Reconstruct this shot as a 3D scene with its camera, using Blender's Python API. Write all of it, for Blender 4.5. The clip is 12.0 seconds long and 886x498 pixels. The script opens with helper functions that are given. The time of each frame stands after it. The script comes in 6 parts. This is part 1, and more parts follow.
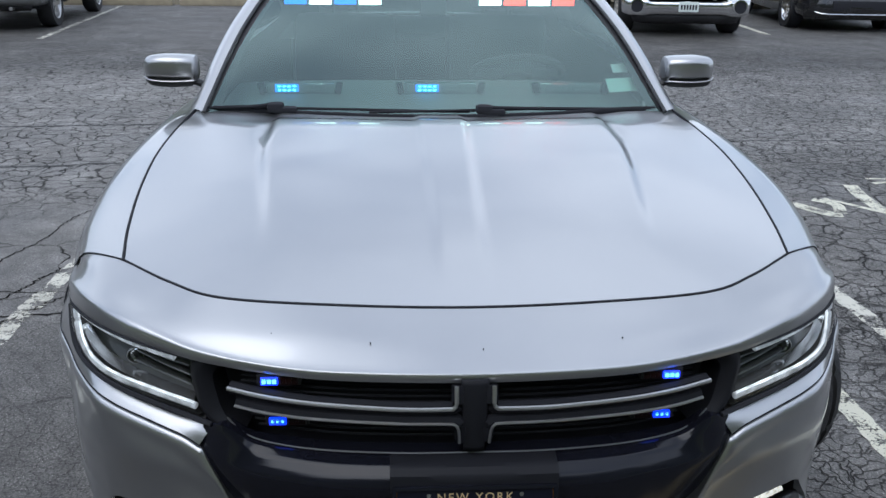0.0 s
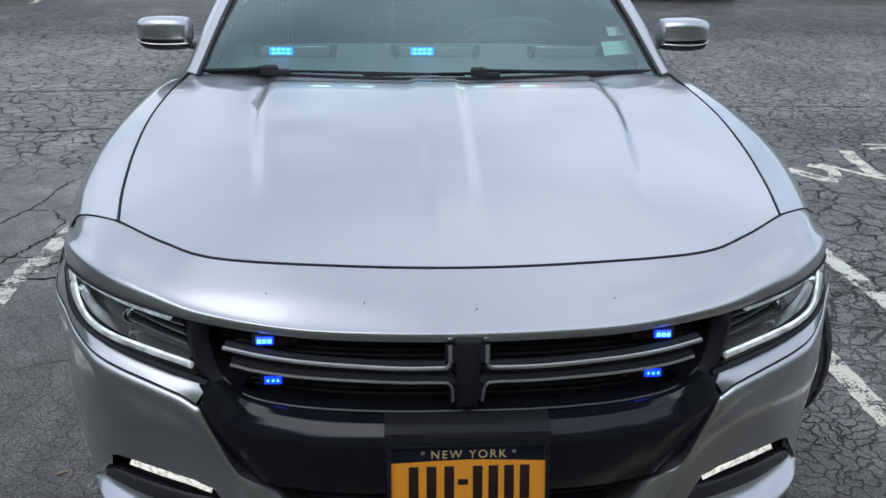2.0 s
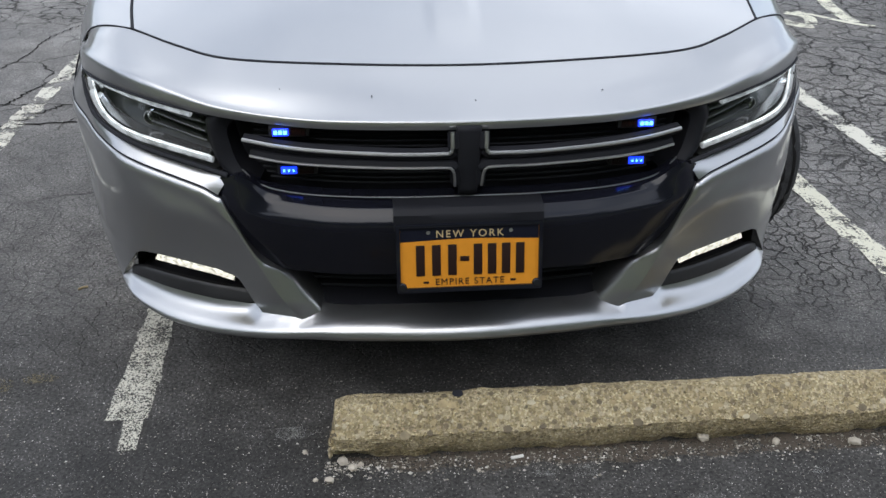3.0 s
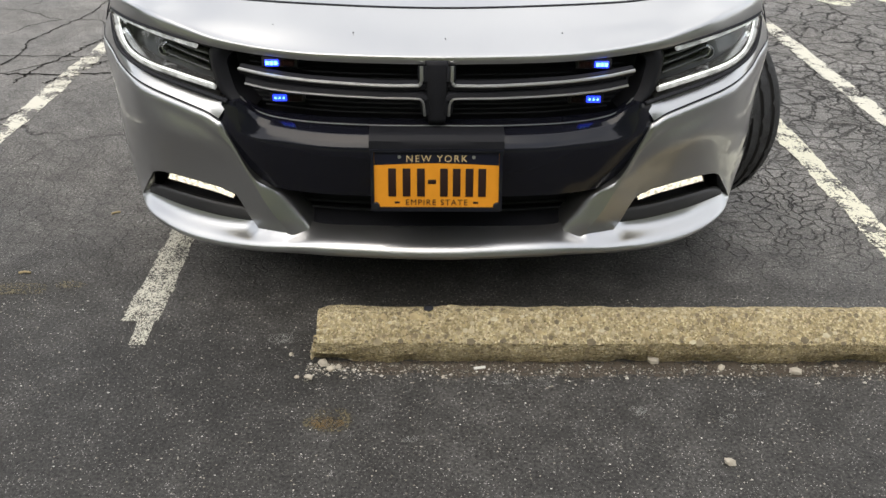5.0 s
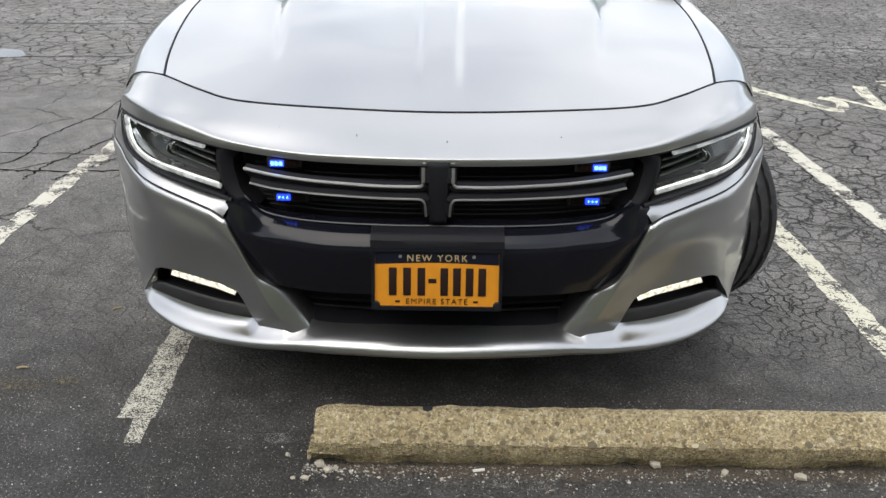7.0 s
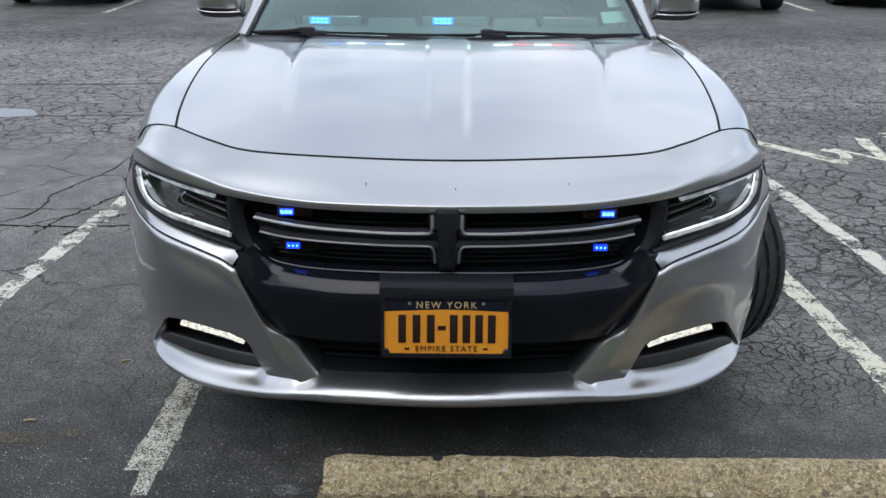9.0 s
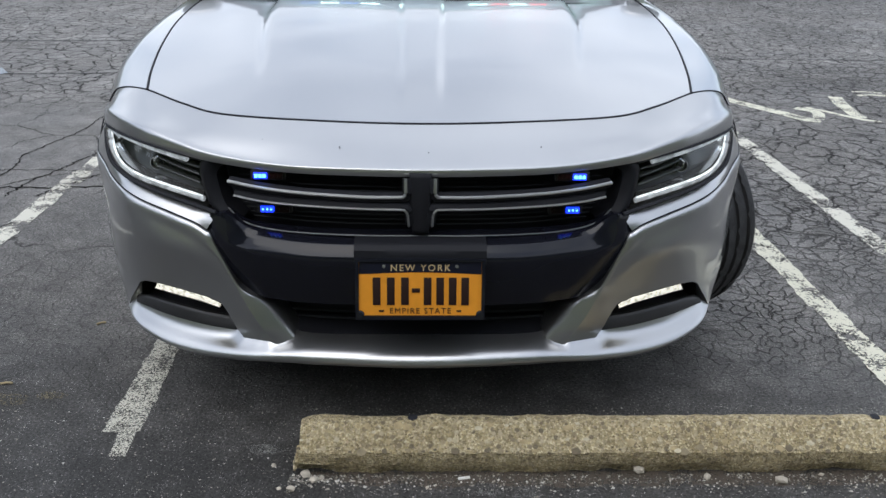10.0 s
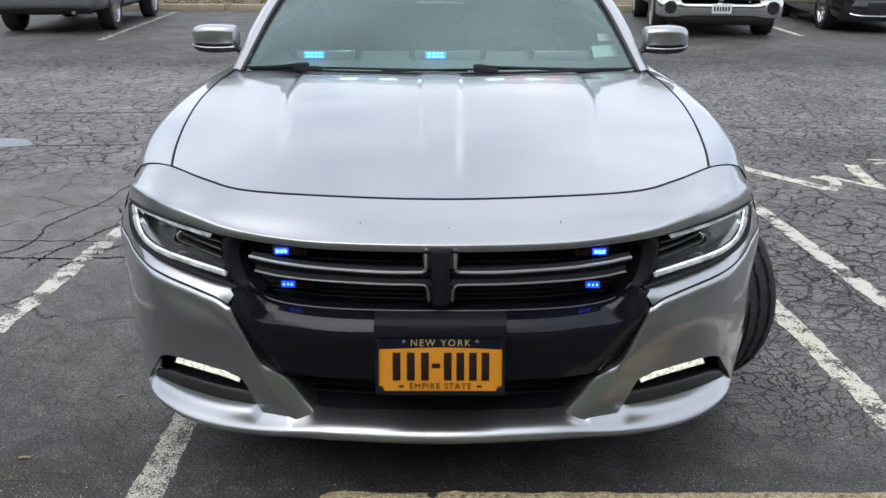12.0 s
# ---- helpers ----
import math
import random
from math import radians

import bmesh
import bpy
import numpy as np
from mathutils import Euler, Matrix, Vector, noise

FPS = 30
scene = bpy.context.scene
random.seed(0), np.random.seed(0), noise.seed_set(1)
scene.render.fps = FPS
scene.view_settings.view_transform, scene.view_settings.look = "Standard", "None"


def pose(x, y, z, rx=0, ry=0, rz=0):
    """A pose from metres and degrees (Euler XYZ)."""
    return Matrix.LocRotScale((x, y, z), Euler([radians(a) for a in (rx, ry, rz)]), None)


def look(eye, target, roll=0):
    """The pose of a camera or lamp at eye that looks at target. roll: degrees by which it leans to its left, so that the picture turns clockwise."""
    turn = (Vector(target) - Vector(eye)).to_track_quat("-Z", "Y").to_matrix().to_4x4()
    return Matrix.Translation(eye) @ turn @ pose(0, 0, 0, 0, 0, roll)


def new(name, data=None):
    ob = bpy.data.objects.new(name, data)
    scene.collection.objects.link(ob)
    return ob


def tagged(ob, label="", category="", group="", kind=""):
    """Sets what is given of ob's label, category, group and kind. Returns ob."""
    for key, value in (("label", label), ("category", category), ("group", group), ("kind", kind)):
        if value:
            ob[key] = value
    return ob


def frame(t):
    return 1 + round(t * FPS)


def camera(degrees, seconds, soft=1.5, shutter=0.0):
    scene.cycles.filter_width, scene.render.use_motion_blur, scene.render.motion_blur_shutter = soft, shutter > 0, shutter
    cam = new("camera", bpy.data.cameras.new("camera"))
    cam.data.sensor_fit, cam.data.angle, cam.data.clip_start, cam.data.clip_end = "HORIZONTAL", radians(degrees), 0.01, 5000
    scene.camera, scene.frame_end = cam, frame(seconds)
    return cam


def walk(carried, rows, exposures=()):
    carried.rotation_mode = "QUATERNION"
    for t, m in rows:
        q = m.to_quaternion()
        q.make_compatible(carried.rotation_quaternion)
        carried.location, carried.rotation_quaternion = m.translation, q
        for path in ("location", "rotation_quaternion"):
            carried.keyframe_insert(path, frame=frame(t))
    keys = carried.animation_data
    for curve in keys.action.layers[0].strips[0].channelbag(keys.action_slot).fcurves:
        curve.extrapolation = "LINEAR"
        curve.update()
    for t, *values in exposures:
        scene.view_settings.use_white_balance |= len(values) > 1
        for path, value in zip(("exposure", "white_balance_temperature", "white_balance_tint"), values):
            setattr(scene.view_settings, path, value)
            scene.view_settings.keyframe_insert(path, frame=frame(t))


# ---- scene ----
cam = camera(52.53, 12.0)
PATH = [
    (0, (-0.155, -1.468, 1.592), (-0.043, 0.413, 0.920), 0.63),
    (0.5, (-0.155, -1.467, 1.593), (-0.041, 0.408, 0.907), 0.73),
    (1, (-0.151, -1.467, 1.592), (-0.033, 0.406, 0.901), 0.83),
    (1.5, (-0.152, -1.470, 1.589), (-0.030, 0.402, 0.896), 0.81),
    (2, (-0.150, -1.482, 1.582), (-0.031, 0.373, 0.843), 0.71),
    (2.5, (-0.165, -1.558, 1.527), (-0.024, 0.241, 0.664), 0.37),
    (3, (-0.219, -1.701, 1.479), (-0.054, 0.036, 0.501), 0.54),
    (3.5, (-0.136, -1.836, 1.466), (-0.058, -0.117, 0.446), 1.14),
    (5.5, (0.002, -1.988, 1.464), (0.016, -0.250, 0.474), 0.44),
    (6, (0.003, -1.985, 1.469), (0.018, -0.235, 0.500), 0.36),
    (6.5, (0.004, -1.983, 1.472), (0.017, -0.225, 0.517), 0.49),
    (7, (0.004, -1.991, 1.472), (0.013, -0.164, 0.657), 0.92),
    (7.2, (0.008, -1.995, 1.472), (0.015, -0.134, 0.740), 0.94),
    (8.8, (-0.006, -2.005, 1.449), (-0.002, -0.117, 0.788), 0.20),
    (9, (-0.004, -2.005, 1.449), (-0.009, -0.130, 0.753), 0.36),
    (9.5, (-0.000, -2.013, 1.467), (-0.006, -0.167, 0.697), 0.27),
    (10, (0.007, -2.018, 1.471), (0.051, -0.179, 0.686), 0.70),
    (10.5, (0.006, -2.018, 1.467), (0.079, -0.184, 0.673), 1.23),
    (11, (0.006, -2.018, 1.467), (0.077, -0.187, 0.665), 1.36),
    (11.5, (0.004, -2.022, 1.466), (0.042, -0.174, 0.702), 0.61),
    (12, (-0.003, -2.014, 1.495), (0.005, -0.122, 0.845), 0.20),
]
EXPOSURES = [(0.0, 0.04, 6000, 10), (2.0, 0.04, 6050, 10), (3.0, 0.27, 6450, 10), (3.5, 0.60, 7000, 10), (5.5, 0.57, 7300, 10), (6.5, 0.53, 7200, 10), (7.2, 0.45, 6900, 10), (9.0, 0.19, 6340, 10), (12.0, 0.27, 6480, 10)]
walk(cam, [(t, look(eye, target, roll)) for t, eye, target, roll in PATH], exposures=EXPOSURES)

# ---- world, sun ----
SUN_ELEVATION, SUN_ROTATION = 56.0, 205.0
world = bpy.data.worlds.new("world")
scene.world = world
world.use_nodes = True
wn, wl = world.node_tree.nodes, world.node_tree.links
wn.clear()
w_out = wn.new("ShaderNodeOutputWorld")
w_bg = wn.new("ShaderNodeBackground")
w_sky = wn.new("ShaderNodeTexSky")
w_sky.sky_type, w_sky.sun_disc = "NISHITA", False
w_sky.sun_elevation, w_sky.sun_rotation = radians(SUN_ELEVATION), radians(SUN_ROTATION)
w_tc = wn.new("ShaderNodeTexCoord")
w_map = wn.new("ShaderNodeMapping")
w_map.inputs["Scale"].default_value = (1.6, 1.6, 3.2)
w_noise = wn.new("ShaderNodeTexNoise")
w_noise.inputs["Scale"].default_value, w_noise.inputs["Detail"].default_value = 1.7, 6.0
w_noise.inputs["Roughness"].default_value = 0.55
w_ramp = wn.new("ShaderNodeValToRGB")
w_ramp.color_ramp.elements[0].position, w_ramp.color_ramp.elements[1].position = 0.36, 0.62
w_ramp.color_ramp.elements[0].color = (0.32, 0.32, 0.32, 1)
w_ramp.color_ramp.elements[1].color = (1, 1, 1, 1)
w_mix = wn.new("ShaderNodeMix")
w_mix.data_type = "RGBA"
w_mix.inputs["B"].default_value = (8.9, 9.4, 10.3, 1)
wl.new(w_tc.outputs["Generated"], w_map.inputs["Vector"])
wl.new(w_map.outputs["Vector"], w_noise.inputs["Vector"])
wl.new(w_noise.outputs["Fac"], w_ramp.inputs["Fac"])
wl.new(w_ramp.outputs["Color"], w_mix.inputs["Factor"])
wl.new(w_sky.outputs["Color"], w_mix.inputs["A"])
wl.new(w_mix.outputs["Result"], w_bg.inputs["Color"])
w_bg.inputs["Strength"].default_value = 0.14
wl.new(w_bg.outputs["Background"], w_out.inputs["Surface"])

sun = new("sun", bpy.data.lights.new("sun", "SUN"))
sun.data.energy, sun.data.angle, sun.data.color = 0.85, radians(50), (1.0, 0.97, 0.92)
sun.matrix_world = pose(0, 0, 20, 90 - SUN_ELEVATION, 0, 180 - SUN_ROTATION)


# ---- materials ----
def material(name, base=(0.5, 0.5, 0.5), rough=0.5, metal=0.0, coat=0.0, spec=0.5, vary=0.0, scale=8.0, bump=0.0, bump_scale=200.0, coat_rough=0.03):
    m = bpy.data.materials.new(name)
    m.use_nodes = True
    n, l = m.node_tree.nodes, m.node_tree.links
    b = n["Principled BSDF"]
    b.inputs["Base Color"].default_value = (*base, 1)
    b.inputs["Roughness"].default_value = rough
    b.inputs["Metallic"].default_value = metal
    b.inputs["Coat Weight"].default_value = coat
    b.inputs["Coat Roughness"].default_value = coat_rough
    b.inputs["Specular IOR Level"].default_value = spec
    tc = n.new("ShaderNodeTexCoord")
    if vary:
        noise_a = n.new("ShaderNodeTexNoise")
        noise_a.inputs["Scale"].default_value, noise_a.inputs["Detail"].default_value = scale, 6
        l.new(tc.outputs["Object"], noise_a.inputs["Vector"])
        ramp = n.new("ShaderNodeMapRange")
        ramp.inputs["From Min"].default_value, ramp.inputs["From Max"].default_value = 0.3, 0.7
        ramp.inputs["To Min"].default_value, ramp.inputs["To Max"].default_value = 1 - vary, 1 + vary
        l.new(noise_a.outputs["Fac"], ramp.inputs["Value"])
        mul = n.new("ShaderNodeVectorMath")
        mul.operation = "SCALE"
        mul.inputs[0].default_value = base
        l.new(ramp.outputs["Result"], mul.inputs["Scale"])
        l.new(mul.outputs["Vector"], b.inputs["Base Color"])
        rr = n.new("ShaderNodeMapRange")
        rr.inputs["From Min"].default_value, rr.inputs["From Max"].default_value = 0.3, 0.7
        rr.inputs["To Min"].default_value, rr.inputs["To Max"].default_value = max(rough * 0.85, 0.0), min(rough * 1.15, 1.0)
        l.new(noise_a.outputs["Fac"], rr.inputs["Value"])
        l.new(rr.outputs["Result"], b.inputs["Roughness"])
    if bump:
        noise_b = n.new("ShaderNodeTexNoise")
        noise_b.inputs["Scale"].default_value, noise_b.inputs["Detail"].default_value = bump_scale, 3
        l.new(tc.outputs["Object"], noise_b.inputs["Vector"])
        bp = n.new("ShaderNodeBump")
        bp.inputs["Strength"].default_value, bp.inputs["Distance"].default_value = bump, 0.01
        l.new(noise_b.outputs["Fac"], bp.inputs["Height"])
        l.new(bp.outputs["Normal"], b.inputs["Normal"])
    return m


def glow(name, colour, strength, base=(0.1, 0.1, 0.1)):
    m = material(name, base, 0.3)
    b = m.node_tree.nodes["Principled BSDF"]
    b.inputs["Emission Color"].default_value = (*colour, 1)
    b.inputs["Emission Strength"].default_value = strength
    return m


def glass(name, tint=(0.9, 0.95, 0.93), ior=1.5, rough=0.0, sheen=(1, 1, 1)):
    m = bpy.data.materials.new(name)
    m.use_nodes = True
    n, l = m.node_tree.nodes, m.node_tree.links
    n.clear()
    out = n.new("ShaderNodeOutputMaterial")
    mix = n.new("ShaderNodeMixShader")
    tr = n.new("ShaderNodeBsdfTransparent")
    tr.inputs["Color"].default_value = (*tint, 1)
    gl = n.new("ShaderNodeBsdfGlossy")
    gl.inputs["Roughness"].default_value = rough
    gl.inputs["Color"].default_value = (*sheen, 1)
    fr = n.new("ShaderNodeFresnel")
    fr.inputs["IOR"].default_value = ior
    l.new(fr.outputs["Fac"], mix.inputs["Fac"])
    l.new(tr.outputs["BSDF"], mix.inputs[1])
    l.new(gl.outputs["BSDF"], mix.inputs[2])
    l.new(mix.outputs["Shader"], out.inputs["Surface"])
    return m


def asphalt_material():
    m = bpy.data.materials.new("asphalt")
    m.use_nodes = True
    n, l = m.node_tree.nodes, m.node_tree.links
    b = n["Principled BSDF"]
    tc = n.new("ShaderNodeTexCoord")

    def noise_node(scale, detail=5.0, rough=0.6):
        q = n.new("ShaderNodeTexNoise")
        q.inputs["Scale"].default_value, q.inputs["Detail"].default_value, q.inputs["Roughness"].default_value = scale, detail, rough
        l.new(tc.outputs["Object"], q.inputs["Vector"])
        return q

    def remap(src, a, c, d, e, smooth=False):
        q = n.new("ShaderNodeMapRange")
        if smooth:
            q.interpolation_type = "SMOOTHSTEP"
        for key, v in zip(("From Min", "From Max", "To Min", "To Max"), (a, c, d, e)):
            q.inputs[key].default_value = v
        l.new(src, q.inputs["Value"])
        return q.outputs["Result"]

    def maths(op, a, c):
        q = n.new("ShaderNodeMath")
        q.operation = op
        for i, v in enumerate((a, c)):
            if isinstance(v, (int, float)):
                q.inputs[i].default_value = v
            else:
                l.new(v, q.inputs[i])
        return q.outputs[0]

    warp = noise_node(3.5, 4)
    add = n.new("ShaderNodeMixRGB")
    add.blend_type, add.inputs["Fac"].default_value = "LINEAR_LIGHT", 0.14
    l.new(tc.outputs["Object"], add.inputs["Color1"])
    l.new(warp.outputs["Color"], add.inputs["Color2"])

    def cracks(scale, width):
        v = n.new("ShaderNodeTexVoronoi")
        v.feature, v.voronoi_dimensions = "DISTANCE_TO_EDGE", "2D"
        v.inputs["Scale"].default_value = scale
        l.new(add.outputs["Color"], v.inputs["Vector"])
        return remap(v.outputs["Distance"], 0.0, width * scale, 1.0, 0.0, True)

    sep = n.new("ShaderNodeSeparateXYZ")
    l.new(tc.outputs["Object"], sep.inputs[0])
    broken = noise_node(0.45, 3)
    far = remap(maths("ADD", sep.outputs["Y"], remap(sep.outputs["X"], -1.2, 1.2, 0.0, 1.9, True)), 2.4, 3.9, 0.0, 1.0, True)
    bias = maths("ADD", broken.outputs["Fac"], remap(sep.outputs["X"], -2.2, 1.4, -0.02, 0.13))
    zone_fine = maths("MULTIPLY", maths("MAXIMUM", remap(bias, 0.38, 0.52, 0.15, 1.0, True), remap(sep.outputs["Y"], 3.2, 4.4, 0.0, 1.0, True)), far)
    zone_wide = remap(sep.outputs["Y"], 0.2, 2.2, 0.10, 1.0, True)
    open_ness = remap(noise_node(5.0, 3).outputs["Fac"], 0.34, 0.56, 0.42, 1.0)
    fine = maths("MULTIPLY", maths("MULTIPLY", cracks(7.5, 0.0125), zone_fine), open_ness)
    wide = maths("MULTIPLY", maths("MULTIPLY", cracks(1.25, 0.011), zone_wide), remap(noise_node(2.2, 3).outputs["Fac"], 0.38, 0.58, 0.15, 1.0))
    hair = maths("MULTIPLY", maths("MULTIPLY", cracks(18.0, 0.0052), remap(sep.outputs["X"], 0.5, 1.2, 0.24, 0.85, True)), maths("MULTIPLY", remap(sep.outputs["Y"], 0.05, 0.7, 0.10, 1.0, True), remap(broken.outputs["Fac"], 0.36, 0.55, 0.45, 1.0, True)))
    crack = maths("MULTIPLY", maths("MAXIMUM", maths("MAXIMUM", fine, wide), hair), remap(sep.outputs["Y"], 9.0, 13.0, 1.0, 0.2, True))

    big = noise_node(0.8, 4)
    mid = noise_node(9.0, 6)
    grain = noise_node(120.0, 4, 0.7)
    stones = n.new("ShaderNodeTexVoronoi")
    stones.inputs["Scale"].default_value = 175.0
    l.new(tc.outputs["Object"], stones.inputs["Vector"])
    speck = maths("MULTIPLY", remap(stones.outputs["Distance"], 0.16, 0.30, 1.0, 0.0), remap(stones.outputs["Color"], 0.52, 0.74, 0.0, 1.0))
    tone = maths("MULTIPLY", remap(big.outputs["Fac"], 0.3, 0.7, 0.72, 1.3), remap(mid.outputs["Fac"], 0.3, 0.7, 0.78, 1.22))
    tone = maths("MULTIPLY", tone, remap(grain.outputs["Fac"], 0.3, 0.7, 0.15, 1.95))
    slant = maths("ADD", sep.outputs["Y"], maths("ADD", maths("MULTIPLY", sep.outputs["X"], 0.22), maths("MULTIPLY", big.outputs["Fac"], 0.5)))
    # dark sealcoat near; the paler far tone also carries grazing sky sheen as colour
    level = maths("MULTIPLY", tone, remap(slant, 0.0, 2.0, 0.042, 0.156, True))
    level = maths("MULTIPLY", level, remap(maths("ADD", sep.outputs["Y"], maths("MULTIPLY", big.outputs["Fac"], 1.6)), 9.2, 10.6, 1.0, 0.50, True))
    # further lift down the aisle: sky sheen put into the base colour
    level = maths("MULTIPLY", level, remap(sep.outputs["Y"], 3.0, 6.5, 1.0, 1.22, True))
    dust = noise_node(2.3, 8, 0.7)
    level = maths("MULTIPLY", level, remap(dust.outputs["Fac"], 0.42, 0.70, 0.92, 1.38, True))
    level = maths("ADD", level, maths("MULTIPLY", maths("MULTIPLY", speck, remap(mid.outputs["Fac"], 0.3, 0.7, 0.3, 1.3)), 0.40))
    level = maths("MULTIPLY", level, maths("SUBTRACT", 1.0, maths("MULTIPLY", crack, 0.93)))
    comb = n.new("ShaderNodeCombineXYZ")
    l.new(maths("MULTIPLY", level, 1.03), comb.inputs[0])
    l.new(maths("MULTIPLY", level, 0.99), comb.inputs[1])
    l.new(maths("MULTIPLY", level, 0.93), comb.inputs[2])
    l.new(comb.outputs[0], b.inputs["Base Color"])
    damp = noise_node(1.6, 5)
    l.new(maths("ADD", remap(damp.outputs["Fac"], 0.35, 0.65, 0.46, 0.74), maths("MULTIPLY", crack, 0.3)), b.inputs["Roughness"])
    b.inputs["Specular IOR Level"].default_value = 0.22
    height = maths("SUBTRACT", maths("ADD", maths("MULTIPLY", grain.outputs["Fac"], 0.35), maths("MULTIPLY", mid.outputs["Fac"], 0.25)), maths("MULTIPLY", crack, 1.3))
    bp = n.new("ShaderNodeBump")
    bp.inputs["Strength"].default_value, bp.inputs["Distance"].default_value = 0.9, 0.010
    l.new(height, bp.inputs["Height"])
    l.new(bp.outputs["Normal"], b.inputs["Normal"])
    return m


def worn_paint(name, colour, cover=0.5, scale=22.0, fine=0.72):
    m = material(name, colour, 0.65, bump=0.4, bump_scale=150.0)
    n, l = m.node_tree.nodes, m.node_tree.links
    b, out = n["Principled BSDF"], n["Material Output"]
    tc = n.new("ShaderNodeTexCoord")
    fac = None
    for s, w in ((scale * 0.5, 1 - fine), (scale * 5.5, fine)):
        q = n.new("ShaderNodeTexNoise")
        q.inputs["Scale"].default_value, q.inputs["Detail"].default_value, q.inputs["Roughness"].default_value = s, 2.5, 0.6
        l.new(tc.outputs["Object"], q.inputs["Vector"])
        k = n.new("ShaderNodeMath")
        k.operation = "MULTIPLY"
        k.inputs[1].default_value = w
        l.new(q.outputs["Fac"], k.inputs[0])
        if fac is None:
            fac = k.outputs[0]
        else:
            j = n.new("ShaderNodeMath")
            l.new(fac, j.inputs[0])
            l.new(k.outputs[0], j.inputs[1])
            fac = j.outputs[0]
    r = n.new("ShaderNodeMapRange")
    r.inputs["From Min"].default_value, r.inputs["From Max"].default_value = cover - 0.025, cover + 0.03
    l.new(fac, r.inputs["Value"])
    mix = n.new("ShaderNodeMixShader")
    tr = n.new("ShaderNodeBsdfTransparent")
    l.new(r.outputs["Result"], mix.inputs["Fac"])
    l.new(tr.outputs[0], mix.inputs[1])
    l.new(b.outputs[0], mix.inputs[2])
    l.new(mix.outputs[0], out.inputs["Surface"])
    return m


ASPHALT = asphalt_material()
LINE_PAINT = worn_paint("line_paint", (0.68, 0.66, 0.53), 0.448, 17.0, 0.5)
LINE_WORN = worn_paint("line_paint_worn", (0.64, 0.62, 0.53), 0.486, 15.0, 0.40)
STRIPE_PAINT = worn_paint("stripe_paint", (0.60, 0.58, 0.49), 0.488, 38.0)
LINE_GONE = worn_paint("line_paint_gone", (0.55, 0.53, 0.45), 0.530, 14.0, 0.4)
SILVER = material("silver_paint", (0.482, 0.487, 0.495), 0.34, 0.95, coat=1.0, vary=0.03, scale=3.0)
BLACK_GLOSS = material("gloss_black", (0.009, 0.0095, 0.0145), 0.12, coat=0.0, spec=0.36, vary=0.05, scale=5.0)
BLACK_SATIN = material("satin_black", (0.017, 0.0175, 0.021), 0.5, spec=0.12, vary=0.1, scale=9.0)
BLACK_PLASTIC = material("black_plastic", (0.020, 0.020, 0.022), 0.45, vary=0.15, scale=20.0, bump=0.1, bump_scale=400.0)
DARK_VOID = material("dark_void", (0.026, 0.027, 0.032), 0.8, spec=0.2)
SATIN = material("satin_silver", (0.50, 0.50, 0.50), 0.34, 0.9)
CHROME = material("chrome", (0.75, 0.75, 0.76), 0.12, 1.0)
RUBBER = material("rubber", (0.018, 0.018, 0.019), 0.72, vary=0.2, scale=15.0, bump=0.25, bump_scale=180.0)
WIND_GLASS = glass("windscreen_glass", (0.58, 0.84, 0.80), 2.15, rough=0.10, sheen=(0.78, 1.0, 0.97))
LENS_GLASS = glass("lens_glass", (0.93, 0.95, 0.96), 1.45)
SIDE_GLASS = glass("tinted_glass", (0.10, 0.12, 0.12), 1.5)
HOUSING = material("lamp_housing", (0.045, 0.047, 0.046), 0.35, vary=0.2)
LAMP_CHROME = material("lamp_reflector", (0.85, 0.86, 0.88), 0.12, 0.9)
DRL_WHITE = glow("light_guide", (0.95, 1.0, 1.0), 1.1, (0.8, 0.82, 0.84))
GUIDE_PALE = glow("light_guide_pale", (0.92, 0.97, 1.0), 0.16, (0.55, 0.57, 0.60))
FOG_LIT = glow("fog_strip_lit", (1.0, 0.96, 0.80), 0.62, (0.5, 0.5, 0.45))


def mottle(m, low, high, scale):
    """Uneven brightness of a lit lens."""
    n, l = m.node_tree.nodes, m.node_tree.links
    tc, q, r = n.new("ShaderNodeTexCoord"), n.new("ShaderNodeTexNoise"), n.new("ShaderNodeMapRange")
    q.inputs["Scale"].default_value, q.inputs["Detail"].default_value = scale, 3
    for key, v in zip(("From Min", "From Max", "To Min", "To Max"), (0.36, 0.64, low, high)):
        r.inputs[key].default_value = v
    l.new(tc.outputs["Object"], q.inputs["Vector"])
    l.new(q.outputs["Fac"], r.inputs["Value"])
    l.new(r.outputs["Result"], n["Principled BSDF"].inputs["Emission Strength"])


mottle(FOG_LIT, 0.22, 1.0, 110.0)
mottle(GUIDE_PALE, 0.05, 0.32, 45.0)
mottle(DRL_WHITE, 0.5, 1.4, 30.0)
BLUE_LIT = glow("led_blue_lit", (0.004, 0.03, 1.0), 2.4)
BLUE_CORE = glow("led_blue_core", (0.10, 0.45, 1.0), 4.0)
CYAN_LIT = glow("led_pale_blue_lit", (0.0, 0.20, 1.0), 2.6)
CYAN_CORE = glow("led_pale_blue_core", (0.12, 0.75, 1.0), 7.0)
RED_LIT = glow("led_red_lit", (1.0, 0.035, 0.015), 6.0)
WHITE_LIT = glow("led_white_lit", (0.85, 1.0, 0.95), 8.0)
LED_DARK = material("led_dark_lens", (0.26, 0.30, 0.30), 0.2, coat=0.6)
LED_RED_DARK = material("led_red_lens", (0.012, 0.003, 0.003), 0.3, spec=0.2)
